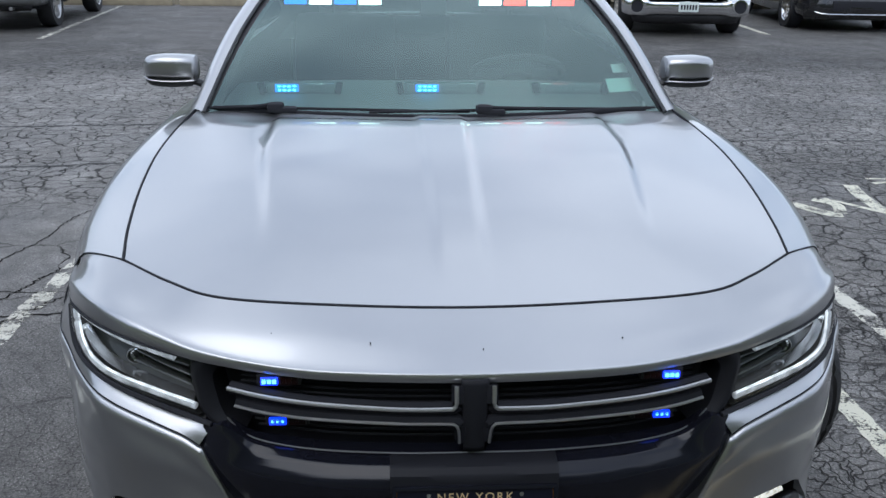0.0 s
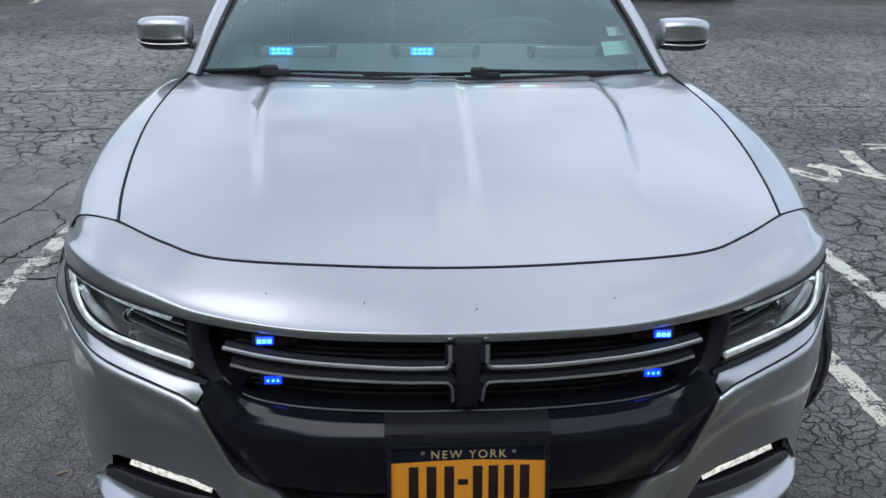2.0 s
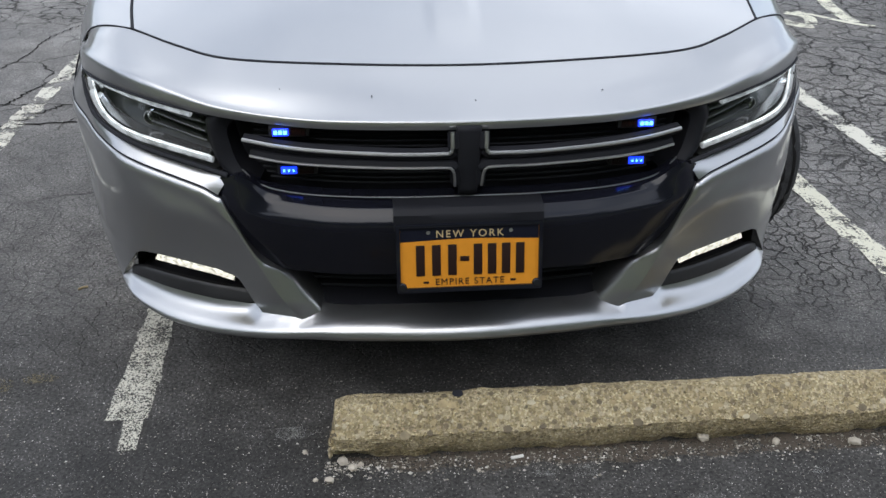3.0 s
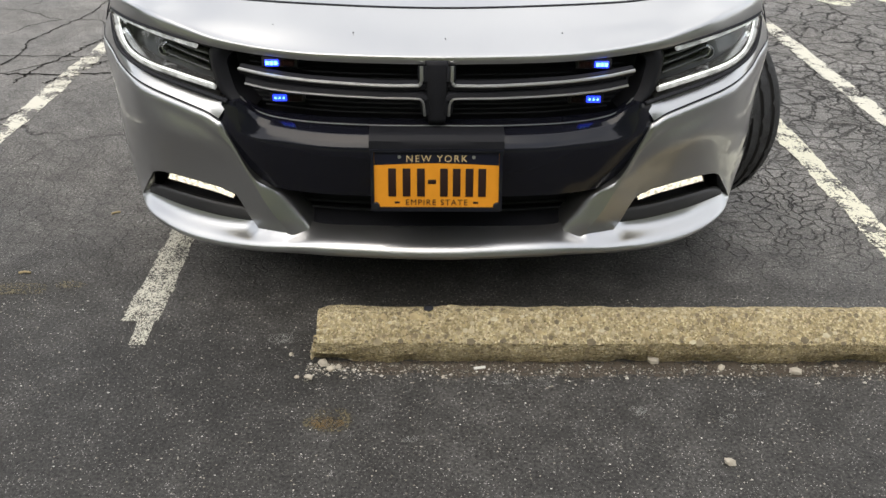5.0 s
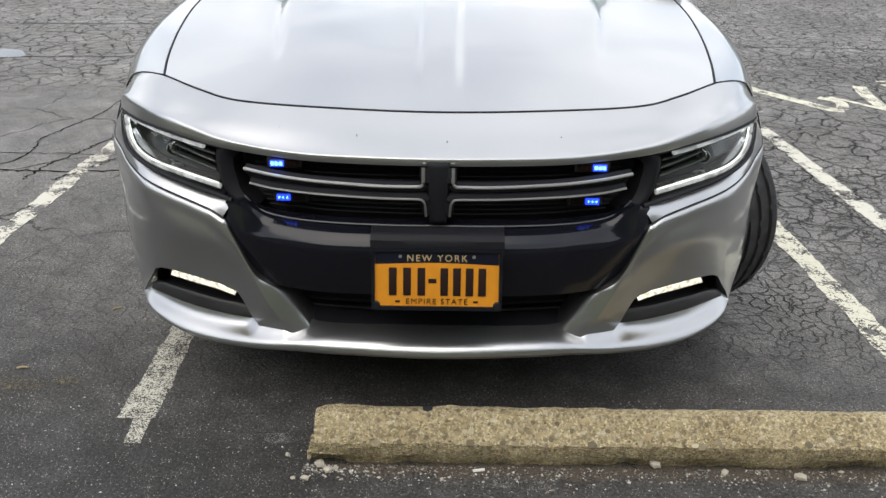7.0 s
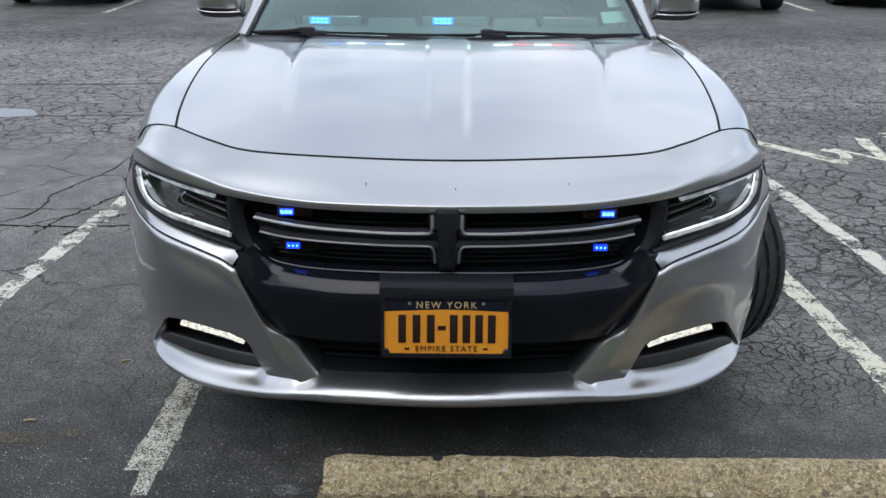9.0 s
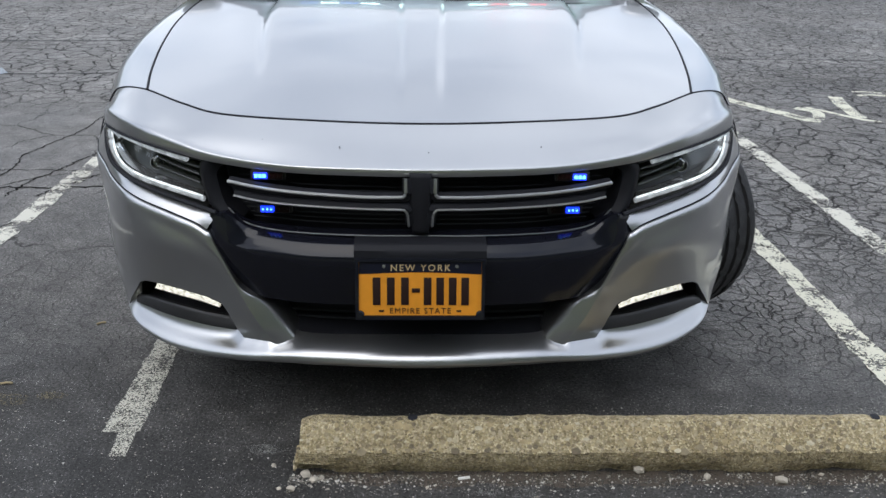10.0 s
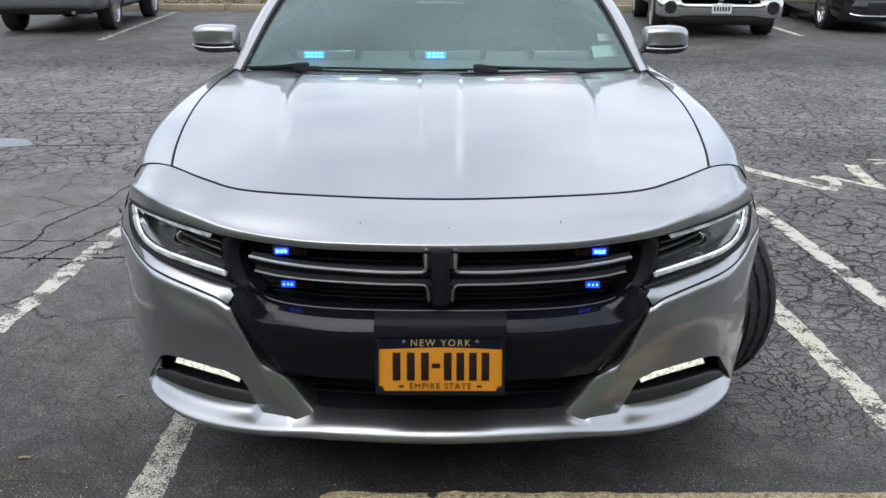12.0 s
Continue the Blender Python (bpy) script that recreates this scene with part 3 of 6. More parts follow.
def bumper(car):
    for s in (1, -1):
        shoulder = [[(x + 0.3 * d, y - d, z - h) for x, y, z in CREASE] for d, h in ((-0.006, 0.004), (0.001, 0.0035), (0.006, 0.008), (0.0095, 0.018), (0.010, 0.038))]
        upper = [(0.517, 0.105, 0.515), (0.60, 0.126, 0.530), (0.70, 0.171, 0.536), (0.79, 0.240, 0.538), (0.862, 0.337, 0.536), (0.913, 0.45, 0.53), (0.944, 0.53, 0.535)]
        waist = [(0.493, 0.099, 0.464), (0.56, 0.129, 0.459), (0.63, 0.157, 0.458), (0.72, 0.205, 0.458), (0.79, 0.262, 0.453), (0.862, 0.350, 0.450), (0.915, 0.45, 0.456), (0.943, 0.53, 0.462)]
        brow = [(0.463, 0.084, 0.424), (0.495, 0.106, 0.402), (0.527, 0.125, 0.384), (0.578, 0.150, 0.390), (0.623, 0.169, 0.395), (0.713, 0.216, 0.396), (0.763, 0.252, 0.387), (0.799, 0.286, 0.369), (0.86, 0.360, 0.376), (0.91, 0.45, 0.385), (0.941, 0.53, 0.392)]
        cuts = [(0.605, 0.812)] * len(shoulder) + [(0.582, 0.806), (0.552, 0.796), (0.527, 0.786)]

        def parted(row, cut):
            """Three runs of a row: over the blade, over the fog lamp opening, round the corner."""
            fine = spline(row, 400)
            i, j = (min(range(400), key=lambda k: abs(fine[k].x - c)) for c in cut)
            return [spline([fine[a + round((b - a) * k / 20)] for k in range(21)], n) for a, b, n in ((0, i, 16), (i, j, 60), (j, 399, 34))]

        rows = [parted(r, c) for r, c in zip(shoulder + [upper, waist, brow], cuts)]
        last = len(rows) - 1
        bm = bmesh.new()
        blade = [spline(r, 16) for r in (
            [(0.440, 0.080, 0.376), (0.475, 0.099, 0.365), (0.509, 0.117, 0.355)],
            [(0.414, 0.077, 0.333), (0.454, 0.096, 0.325), (0.493, 0.115, 0.319)],
            [(0.394, 0.083, 0.300), (0.436, 0.102, 0.292), (0.480, 0.120, 0.290)],
            [(0.384, 0.086, 0.2835), (0.427, 0.105, 0.2755), (0.4735, 0.1225, 0.2755)],
            [(0.374, 0.089, 0.267), (0.418, 0.108, 0.259), (0.467, 0.125, 0.261)],
            [(0.368, 0.091, 0.257), (0.412, 0.110, 0.249), (0.463, 0.1265, 0.252)])]
        inner = skin(bm, [r[0] for r in rows] + blade, 16, 6, side=s, sharp=(last,))
        over = skin(bm, [r[1] for r in rows], 60, 6, side=s, sharp=(last,))
        turn = [spline(r, 34) for r in (
            [(0.808, 0.297, 0.338), (0.87, 0.375, 0.345), (0.91, 0.45, 0.350), (0.938, 0.53, 0.355)],
            [(0.832, 0.320, 0.301), (0.875, 0.39, 0.306), (0.908, 0.46, 0.314), (0.932, 0.53, 0.322)],
            [(0.846, 0.331, 0.273), (0.868, 0.38, 0.282), (0.900, 0.455, 0.290), (0.924, 0.53, 0.297)],
            [(0.836, 0.332, 0.258), (0.856, 0.38, 0.268), (0.888, 0.455, 0.276), (0.912, 0.53, 0.284)])]
        outer = skin(bm, [r[2] for r in rows] + turn, 34, 6, side=s, sharp=(last, last + 3))
        # rim and inner flank of the blade, turning in towards the intake
        edge = [r[0] for r in inner]
        m = len(edge)
        flank = [(0.541, 0.116, 0.590), (0.535, 0.113, 0.577), (0.528, 0.110, 0.559), (0.509, 0.104, 0.521), (0.488, 0.096, 0.477), (0.468, 0.089, 0.443), (0.449, 0.089, 0.426), (0.411, 0.098, 0.410), (0.382, 0.100, 0.361), (0.356, 0.101, 0.324), (0.342, 0.101, 0.300), (0.335, 0.101, 0.287), (0.328, 0.101, 0.274), (0.324, 0.101, 0.262)]
        marks = [min(range(m), key=lambda k: abs(edge[k].co.z - z)) for z in (0.594, 0.577, 0.559, 0.521, 0.474, 0.443, 0.426, 0.408, 0.372, 0.333)] + [6 * (last + 3 + k) for k in range(4)]
        marks[0], marks[-1] = 0, m - 1
        line = []
        for k in range(m):
            j = max(i for i in range(len(marks)) if marks[i] <= k)
            a, b = Vector(flank[j]), Vector(flank[min(j + 1, len(flank) - 1)])
            span = max(marks[min(j + 1, len(marks) - 1)] - marks[j], 1)
            line.append(a.lerp(b, min((k - marks[j]) / span, 1)))
        for _ in range(6):
            line = [line[0]] + [line[k] * 0.5 + (line[k - 1] + line[k + 1]) * 0.25 for k in range(1, m - 1)] + [line[-1]]
        lines = []
        for f in (0.2, 0.5, 0.8, 1.0):
            run = []
            for v, p in zip(edge, line):
                q = v.co.lerp(Vector((p.x * s, p.y, p.z)), f)
                q.y -= 0.002 * math.sin(math.pi * f)
                run.append(q)
            lines.append(run)
        for dx, dy in ((-0.006, 0.010), (-0.012, 0.035), (-0.014, 0.09)):
            lines.append([Vector(((p.x + dx * min(max((0.44 - p.z) / 0.05, 0), 1)) * s, p.y + dy, p.z - 0.006 * min(max((0.300 - p.z) / 0.01, 0), 1))) for p in line])
        prev = edge
        for run in lines:
            cur = [bm.verts.new(p) for p in run]
            for k in range(m - 1):
                bm.faces.new((prev[k], prev[k + 1], cur[k + 1], cur[k]))
            prev = cur
        # rolled edge round the fog lamp opening
        rim = [r[-1] for r in inner[6 * last + 18 : 6 * last : -1]] + over[-1] + [r[0] for r in outer[6 * last + 1 : 6 * last + 19]]
        pts = [v.co.copy() for v in rim]
        for _ in range(4):
            pts = [pts[0]] + [(pts[k] * 2 + pts[k - 1] + pts[k + 1]) / 4 for k in range(1, len(pts) - 1)] + [pts[-1]]
        hub = Vector((0.67 * s, 0.19, 0.345))
        prev = rim
        for dy, f in ((0.005, 0.012), (0.016, 0.028), (0.034, 0.045), (0.075, 0.06)):
            cur = []
            for p in pts:
                d = hub - p
                d.y = 0
                far = 1.0 + 1.0 * min(max((abs(p.x) - 0.76) / 0.06, 0), 1)
                cur.append(bm.verts.new(p + d * f * far + Vector((0, dy, 0))))
            for k in range(len(cur) - 1):
                bm.faces.new((prev[k], prev[k + 1], cur[k + 1], cur[k]))
            prev = cur
        bmesh.ops.remove_doubles(bm, verts=bm.verts[:], dist=0.0003)
        part("bumper_corner", bm, SILVER, car, "silver bumper corner around a fog lamp opening")
        groove = [(x, y + 0.008, z - 0.006) for x, y, z in CREASE]
        # strip under the headlight
        bm = bmesh.new()
        back = [(x + 0.006, y + 0.018, z - 0.0065) for x, y, z in STRIP_TOP]
        half = [(0.5 * (a.x + b.x), 0.5 * (a.y + b.y) - 0.001, 0.5 * (a.z + b.z) + 0.001) for a, b in zip(spline(back, 12), spline(CREASE, 12))]
        skin(bm, [[(x, y + 0.03, z + 0.004) for x, y, z in back], back, half, [(x, y + 0.001, z + 0.002) for x, y, z in CREASE], groove], 50, 4, side=s, sharp=(1, 3))
        part("fascia_strip", bm, SILVER, car)
        bm = bmesh.new()
        tube(bm, [(x, y + 0.004, z - 0.0015) for x, y, z in CREASE], 0.0032, 6, 41, side=s)
        part("fascia_seam", bm, DARK_VOID, car)
        # fog lamp pocket
        bm = bmesh.new()
        roof = [(0.50, 0.135, 0.402), (0.58, 0.160, 0.410), (0.68, 0.206, 0.410), (0.76, 0.262, 0.398), (0.785, 0.290, 0.386)]
        foot = [(0.45, 0.150, 0.300), (0.58, 0.186, 0.306), (0.69, 0.226, 0.312), (0.77, 0.284, 0.304), (0.802, 0.318, 0.292)]
        deep = lambda c, d: [(x * 0.985, y + d, z) for x, y, z in c]
        skin(bm, [roof, deep(roof, 0.07), deep(foot, 0.075), foot], 40, 3, side=s, sharp=(1, 2))
        for k in (0, -1):
            quad = [roof[k], deep(roof, 0.07)[k], deep(foot, 0.075)[k], foot[k]]
            bm.faces.new([bm.verts.new((x * s, y, z)) for x, y, z in quad])
        part("fog_pocket", bm, BLACK_PLASTIC, car)
        bm = bmesh.new()
        rear, fore = [spline(r[4:9], 30) for r in LIP[:2]]
        near = [p.lerp(q, 0.62) + Vector((0, 0.001, 0.0015)) for p, q in zip(rear, fore)]
        skin(bm, [[p + Vector((0, 0.02, 0.004)) for p in rear], [p + Vector((0, 0.002, 0.008)) for p in rear], [p.lerp(q, 0.5) + Vector((0, -0.001, 0.007)) for p, q in zip(rear, near)], [p + Vector((0, -0.001, 0.003)) for p in near], [p + Vector((0, 0.002, -0.003)) for p in near]], 30, 3, side=s)
        part("pocket_sill", bm, BLACK_PLASTIC, car)
        # lit strip at the pocket's upper edge
        bm = bmesh.new()
        t1 = [(0.536, 0.136, 0.391), (0.584, 0.157, 0.395), (0.654, 0.191, 0.395), (0.727, 0.235, 0.390)]
        t2 = [(x, y - 0.005, z - 0.004) for x, y, z in t1]
        t3 = [(x + 0.002 * i, y - 0.002, z - 0.025 + 0.003 * i) for i, (x, y, z) in enumerate(t1)]
        skin(bm, [t1, t2, t3, [(x, y + 0.02, z) for x, y, z in t3]], 24, 3, side=s, sharp=(2,))
        lamp = part("fog_lamp", bm, FOG_LIT, car, "narrow lit fog lamp strip")
        bm = bmesh.new()
        tube(bm, [(x, y + 0.004, z - 0.028 + 0.003 * i) for i, (x, y, z) in enumerate(t1)], 0.003, 6, 20, side=s)
        part("lamp_bezel", bm, BLACK_GLOSS, lamp)
    # lip across the whole width, rising backwards into a shelf and into fillets at the blades
    foot = [Vector(p) for p in ((0.352, 0.125), (0.366, 0.112), (0.400, 0.096), (0.436, 0.107), (0.474, 0.124), (0.484, 0.140))]

    def fillet(p):
        at, reach = Vector((abs(p.x), p.y)), 0.034
        near = reach
        for a, b in zip(foot, foot[1:]):
            k = min(max((at - a).dot(b - a) / (b - a).length_squared, 0), 1)
            near = min(near, (at - a.lerp(b, k)).length)
        return p + Vector((0, 0, (reach - near) ** 2 / (1.9 * reach)))

    bm = bmesh.new()
    skin(bm, [both(c) for c in (*LIP, [(x * 0.93, y + 0.13, z + 0.008) for x, y, z in LIP[4]])], 281, 8, sharp=(4,), warp=fillet)
    part("bumper_lip", bm, SILVER, car, "silver lip along the foot of the bumper")
    bm = bmesh.new()
    skin(bm, [both([(x, y - 0.003, z - 0.004) for x, y, z in LIP[0][:5]]), both([(0, 0.15, 0.305), (0.2, 0.155, 0.305), (0.38, 0.175, 0.305), (0.47, 0.21, 0.31)]), both([(0, 0.21, 0.315), (0.2, 0.21, 0.315), (0.46, 0.23, 0.315)])], 41, 3)
    part("intake_floor", bm, BLACK_SATIN, car)

    # black middle panel with its upturned ends
    bm = bmesh.new()
    t0 = [(0, 0.085, 0.612), (0.25, 0.10, 0.610), (0.40, 0.128, 0.614), (0.442, 0.133, 0.622), (0.475, 0.138, 0.642), (0.50, 0.146, 0.652), (0.535, 0.156, 0.640)]
    t1 = [(0, 0.062, 0.599), (0.25, 0.076, 0.597), (0.40, 0.100, 0.603), (0.442, 0.104, 0.612), (0.472, 0.106, 0.634), (0.500, 0.113, 0.645), (0.540, 0.136, 0.630)]
    tm = [(0, 0.037, 0.590), (0.25, 0.051, 0.587), (0.40, 0.081, 0.590), (0.442, 0.094, 0.597), (0.470, 0.1005, 0.622), (0.502, 0.1105, 0.632), (0.545, 0.137, 0.622)]
    t2 = [(0, 0.022, 0.573), (0.25, 0.036, 0.570), (0.40, 0.068, 0.571), (0.455, 0.085, 0.572), (0.485, 0.095, 0.578), (0.515, 0.110, 0.592), (0.560, 0.142, 0.604)]
    t3 = [(0, 0.014, 0.548), (0.25, 0.028, 0.546), (0.40, 0.061, 0.548), (0.455, 0.079, 0.550), (0.49, 0.095, 0.552), (0.520, 0.112, 0.556), (0.560, 0.142, 0.560)]
    t4 = [(0, 0.028, 0.47), (0.25, 0.042, 0.47), (0.38, 0.070, 0.47), (0.435, 0.088, 0.472), (0.465, 0.102, 0.474), (0.490, 0.118, 0.476), (0.520, 0.148, 0.478)]
    t5 = [(0, 0.040, 0.42), (0.25, 0.055, 0.418), (0.36, 0.080, 0.416), (0.40, 0.092, 0.417), (0.425, 0.104, 0.419), (0.445, 0.120, 0.421), (0.475, 0.150, 0.424)]
    t6 = [(x * 0.98, y + 0.06, z - 0.004) for x, y, z in t5]
    skin(bm, [both(c) for c in (t0, t1, tm, t2, t3, t4, t5, t6)], 81, 4, sharp=(1, 2, 3, 6))
    part("bumper_panel", bm, BLACK_GLOSS, car, "gloss black middle panel of the bumper")

    # lower intake
    bm = bmesh.new()
    skin(bm, [both([(0, 0.19, 0.44), (0.46, 0.22, 0.44)]), both([(0, 0.19, 0.28), (0.40, 0.22, 0.28)])], 31, 2)
    part("intake_backing", bm, DARK_VOID, car)
    for i in range(5):
        z = 0.315 + 0.022 * i
        bm = bmesh.new()
        tube(bm, both([(0, 0.165, z), (0.2, 0.17, z), (0.36 + 0.012 * i, 0.19, z)]), 0.004, 6, 21)
        part("intake_slat", bm, DARK_VOID, car)


def grille(car):
    bm = bmesh.new()
    up = [(0, 0.17, 0.79), (0.25, 0.18, 0.79), (0.45, 0.21, 0.79), (0.56, 0.25, 0.79)]
    lo = [(0, 0.17, 0.50), (0.25, 0.18, 0.50), (0.45, 0.21, 0.51), (0.60, 0.26, 0.54)]
    skin(bm, [both(up), both(lo)], 41, 2)
    part("grille_backing", bm, DARK_VOID, car)
    # fine horizontal mesh
    for i in range(13):
        z = 0.618 + 0.0125 * i
        wide = 0.43 + 0.03 * min(1, i / 4)
        bm = bmesh.new()
        tube(bm, both([(0, 0.105, z), (0.25, 0.118, z), (wide, 0.158, z + 0.002)]), 0.0028, 5, 25)
        part("grille_slat", bm, BLACK_SATIN, car)
    for s in (1, -1):
        # surround between grille and headlight
        bm = bmesh.new()
        o1 = [(0.40, 0.135, 0.775), (0.47, 0.142, 0.772), (0.512, 0.150, 0.745), (0.510, 0.148, 0.70), (0.492, 0.134, 0.655), (0.455, 0.118, 0.625)]
        o2 = [(0.42, 0.118, 0.776), (0.50, 0.135, 0.778), (0.540, 0.142, 0.755), (0.536, 0.138, 0.70), (0.515, 0.126, 0.652), (0.465, 0.108, 0.617)]
        o3 = [(0.44, 0.13, 0.780), (0.52, 0.148, 0.784), (0.556, 0.156, 0.760), (0.552, 0.15, 0.70), (0.530, 0.136, 0.652), (0.475, 0.122, 0.612)]
        o0 = [(x - 0.01, y + 0.07, z) for x, y, z in o1]
        skin(bm, [o0, o1, o2, o3], 36, 4, side=s, sharp=(1,))
        part("grille_surround", bm, BLACK_SATIN, car)
        # L-shaped bars
        for name, pts in (
            ("grille_bar", [(0.036, 0.040, 0.762), (0.036, 0.036, 0.745), (0.036, 0.034, 0.727), (0.041, 0.034, 0.719), (0.052, 0.035, 0.716), (0.15, 0.040, 0.715), (0.30, 0.060, 0.718), (0.40, 0.080, 0.724), (0.478, 0.101, 0.733)]),
            ("grille_bar", [(0.029, 0.042, 0.638), (0.030, 0.038, 0.655), (0.032, 0.035, 0.672), (0.038, 0.034, 0.681), (0.052, 0.035, 0.684), (0.15, 0.040, 0.684), (0.30, 0.058, 0.686), (0.40, 0.078, 0.690), (0.465, 0.097, 0.697)]),
        ):
            bm = bmesh.new()
            fat = 0.0044 if pts[0][2] > 0.7 else 0.0032
            tube(bm, pts, fat, 8, 60, side=s)
            part(name, bm, SATIN, car, "satin silver bent grille bar")
            bm = bmesh.new()
            tube(bm, [(x - 0.004, y + 0.014, z - 0.004 if z > 0.70 else z + 0.003) for x, y, z in pts], 0.013, 8, 60, side=s)
            part("bar_backing", bm, BLACK_SATIN, car)
        # warning lamps behind the mesh
        for z, x in ((0.748, 0.378), (0.660, 0.366)):
            y = 0.098
            bm = bmesh.new()
            box(bm, (x * s, y + 0.014, z), (0.086, 0.02, 0.026), 0.004)
            lamp = part("grille_light", bm, BLACK_PLASTIC, car, "small two-colour warning lamp behind the grille")
            for k, (mat, dx) in enumerate(((BLUE_LIT, 0.018), (LED_RED_DARK, -0.020))):
                bm = bmesh.new()
                box(bm, ((x + dx) * s, y + 0.001, z), (0.034, 0.006, 0.016), 0.002)
                for e in (-0.010, 0.0, 0.010):
                    box(bm, ((x + dx + e) * s, y - 0.003, z + 0.001), (0.0095 if z > 0.7 else 0.006, 0.003, 0.010 if z > 0.7 else 0.006), 0.001, slot=1)
                part("led_lens", bm, [mat, BLUE_CORE if k == 0 else LED_RED_DARK], lamp, "lit blue lens" if k == 0 else "dark red lens")
    # black centre of the crosshair
    bm = bmesh.new()
    skin(bm, [[(-0.027, 0.046, 0.772), (0, 0.042, 0.772), (0.027, 0.046, 0.772)], [(-0.024, 0.042, 0.70), (0, 0.038, 0.70), (0.024, 0.042, 0.70)], [(-0.021, 0.050, 0.615), (0, 0.046, 0.615), (0.021, 0.050, 0.615)]], 13, 6)
    thick(part("crosshair_centre", bm, BLACK_SATIN, car), 0.02)
    # thin trim along the grille's foot
    bm = bmesh.new()
    tube(bm, both([(0, 0.060, 0.605), (0.15, 0.064, 0.604), (0.30, 0.083, 0.603), (0.40, 0.106, 0.607), (0.455, 0.119, 0.622), (0.488, 0.13, 0.652)]), 0.0018, 6, 61)
    part("grille_trim", bm, TRIM_DARK, car)


def headlight(car, s):
    top = [(0.550, 0.152, 0.774), (0.62, 0.178, 0.785), (0.70, 0.214, 0.796), (0.78, 0.280, 0.801), (0.836, 0.355, 0.799), (0.866, 0.425, 0.790)]
    bot = [(0.548, 0.138, 0.650), (0.627, 0.168, 0.666), (0.709, 0.205, 0.683), (0.781, 0.255, 0.700), (0.840, 0.338, 0.714), (0.872, 0.418, 0.768)]
    mid = [(0.5 * (a[0] + b[0]) + 0.004, 0.5 * (a[1] + b[1]) - 0.010, 0.5 * (a[2] + b[2])) for a, b in zip(top, bot)]
    deep = lambda c, d: [(x - 0.25 * d, y + d, z) for x, y, z in c]
    bm = bmesh.new()
    skin(bm, [deep(top, 0.006), deep(top, 0.05), deep(mid, 0.085), deep(bot, 0.05), deep(bot, 0.006)], 30, 4, side=s)
    lamp = part("headlight", bm, HOUSING, car, "clear headlight with a dark housing and a white light guide")
    bm = bmesh.new()
    skin(bm, [top, mid, bot], 30, 6, side=s)
    lens = part("headlight_lens", bm, LENS_GLASS, lamp, "clear plastic lens")
    lens.visible_shadow = False
    # light guide round the outer end
    bm = bmesh.new()
    tube(bm, [(0.552, 0.150, 0.668), (0.648, 0.192, 0.682), (0.732, 0.232, 0.696), (0.787, 0.274, 0.712), (0.828, 0.336, 0.726), (0.848, 0.376, 0.750), (0.850, 0.384, 0.782)], 0.0072, 8, 44, side=s)
    guide = part("light_guide", bm, GUIDE_PALE, lamp, "white light guide")
    bm = bmesh.new()
    tube(bm, [(0.556, 0.150, 0.676), (0.648, 0.190, 0.690), (0.732, 0.230, 0.704), (0.785, 0.270, 0.719), (0.823, 0.331, 0.733), (0.841, 0.372, 0.754), (0.845, 0.380, 0.784)], 0.0026, 6, 44, side=s)
    part("bright_edge", bm, DRL_WHITE, guide)
    bm = bmesh.new()
    tube(bm, [(0.592, 0.176, 0.764), (0.64, 0.194, 0.773), (0.70, 0.224, 0.783), (0.775, 0.288, 0.789), (0.842, 0.372, 0.787)], 0.0078, 8, 34, squash=0.8, side=s)
    part("light_guide", bm, GUIDE_PALE, lamp, "white light guide")
    bm = bmesh.new()
    skin(bm, [[(0.56, 0.166, 0.668), (0.70, 0.236, 0.690), (0.79, 0.305, 0.712), (0.84, 0.375, 0.745)], [(0.56, 0.192, 0.676), (0.70, 0.262, 0.700), (0.78, 0.325, 0.722), (0.825, 0.385, 0.75)]], 24, 2, side=s)
    part("reflector", bm, LAMP_CHROME, lamp)
    # bright corner of the reflector
    bm = bmesh.new()
    skin(bm, [[(0.812, 0.345, 0.782), (0.836, 0.372, 0.783), (0.856, 0.408, 0.781)], [(0.818, 0.360, 0.764), (0.836, 0.378, 0.766), (0.850, 0.400, 0.768)], [(0.828, 0.378, 0.752), (0.838, 0.386, 0.752), (0.846, 0.396, 0.754)]], 8, 2, side=s)
    part("reflector_corner", bm, LAMP_CHROME, lamp)
    # projector and the long slats beside it
    bm = bmesh.new()
    m = Matrix.Translation((0.694 * s, 0.262, 0.728)) @ Matrix.Rotation(radians(90), 4, "Z")
    lathe(bm, [(0.017, 0.03), (0.018, -0.004), (0.014, -0.008), (0.012, -0.002), (0.006, -0.006), (0.0, -0.007)], 28, m)
    part("projector", bm, HOUSING, lamp)
    bm = bmesh.new()
    lathe(bm, [(0.0172, -0.001), (0.0185, -0.005), (0.0162, -0.008), (0.0155, -0.004)], 28, m)
    part("projector_ring", bm, SATIN, lamp)
    for z, rise, long in ((0.706, 0.020, 0.690), (0.728, 0.020, 0.684), (0.748, 0.010, 0.668)):
        front = [(0.566, 0.180, z - 0.004), (0.62, 0.204, z + 0.4 * rise), (long, 0.244, z + rise)]
        bm = bmesh.new()
        skin(bm, [front, [(x, y + 0.03, w + 0.003) for x, y, w in front]], 10, 1, side=s)
        thick(part("reflector_slat", bm, HOUSING, lamp), 0.004)
        bm = bmesh.new()
        tube(bm, [(x, y - 0.002, w) for x, y, w in front], 0.0017, 5, 12, side=s)
        part("slat_edge", bm, TRIM_DARK, lamp)
    bm = bmesh.new()
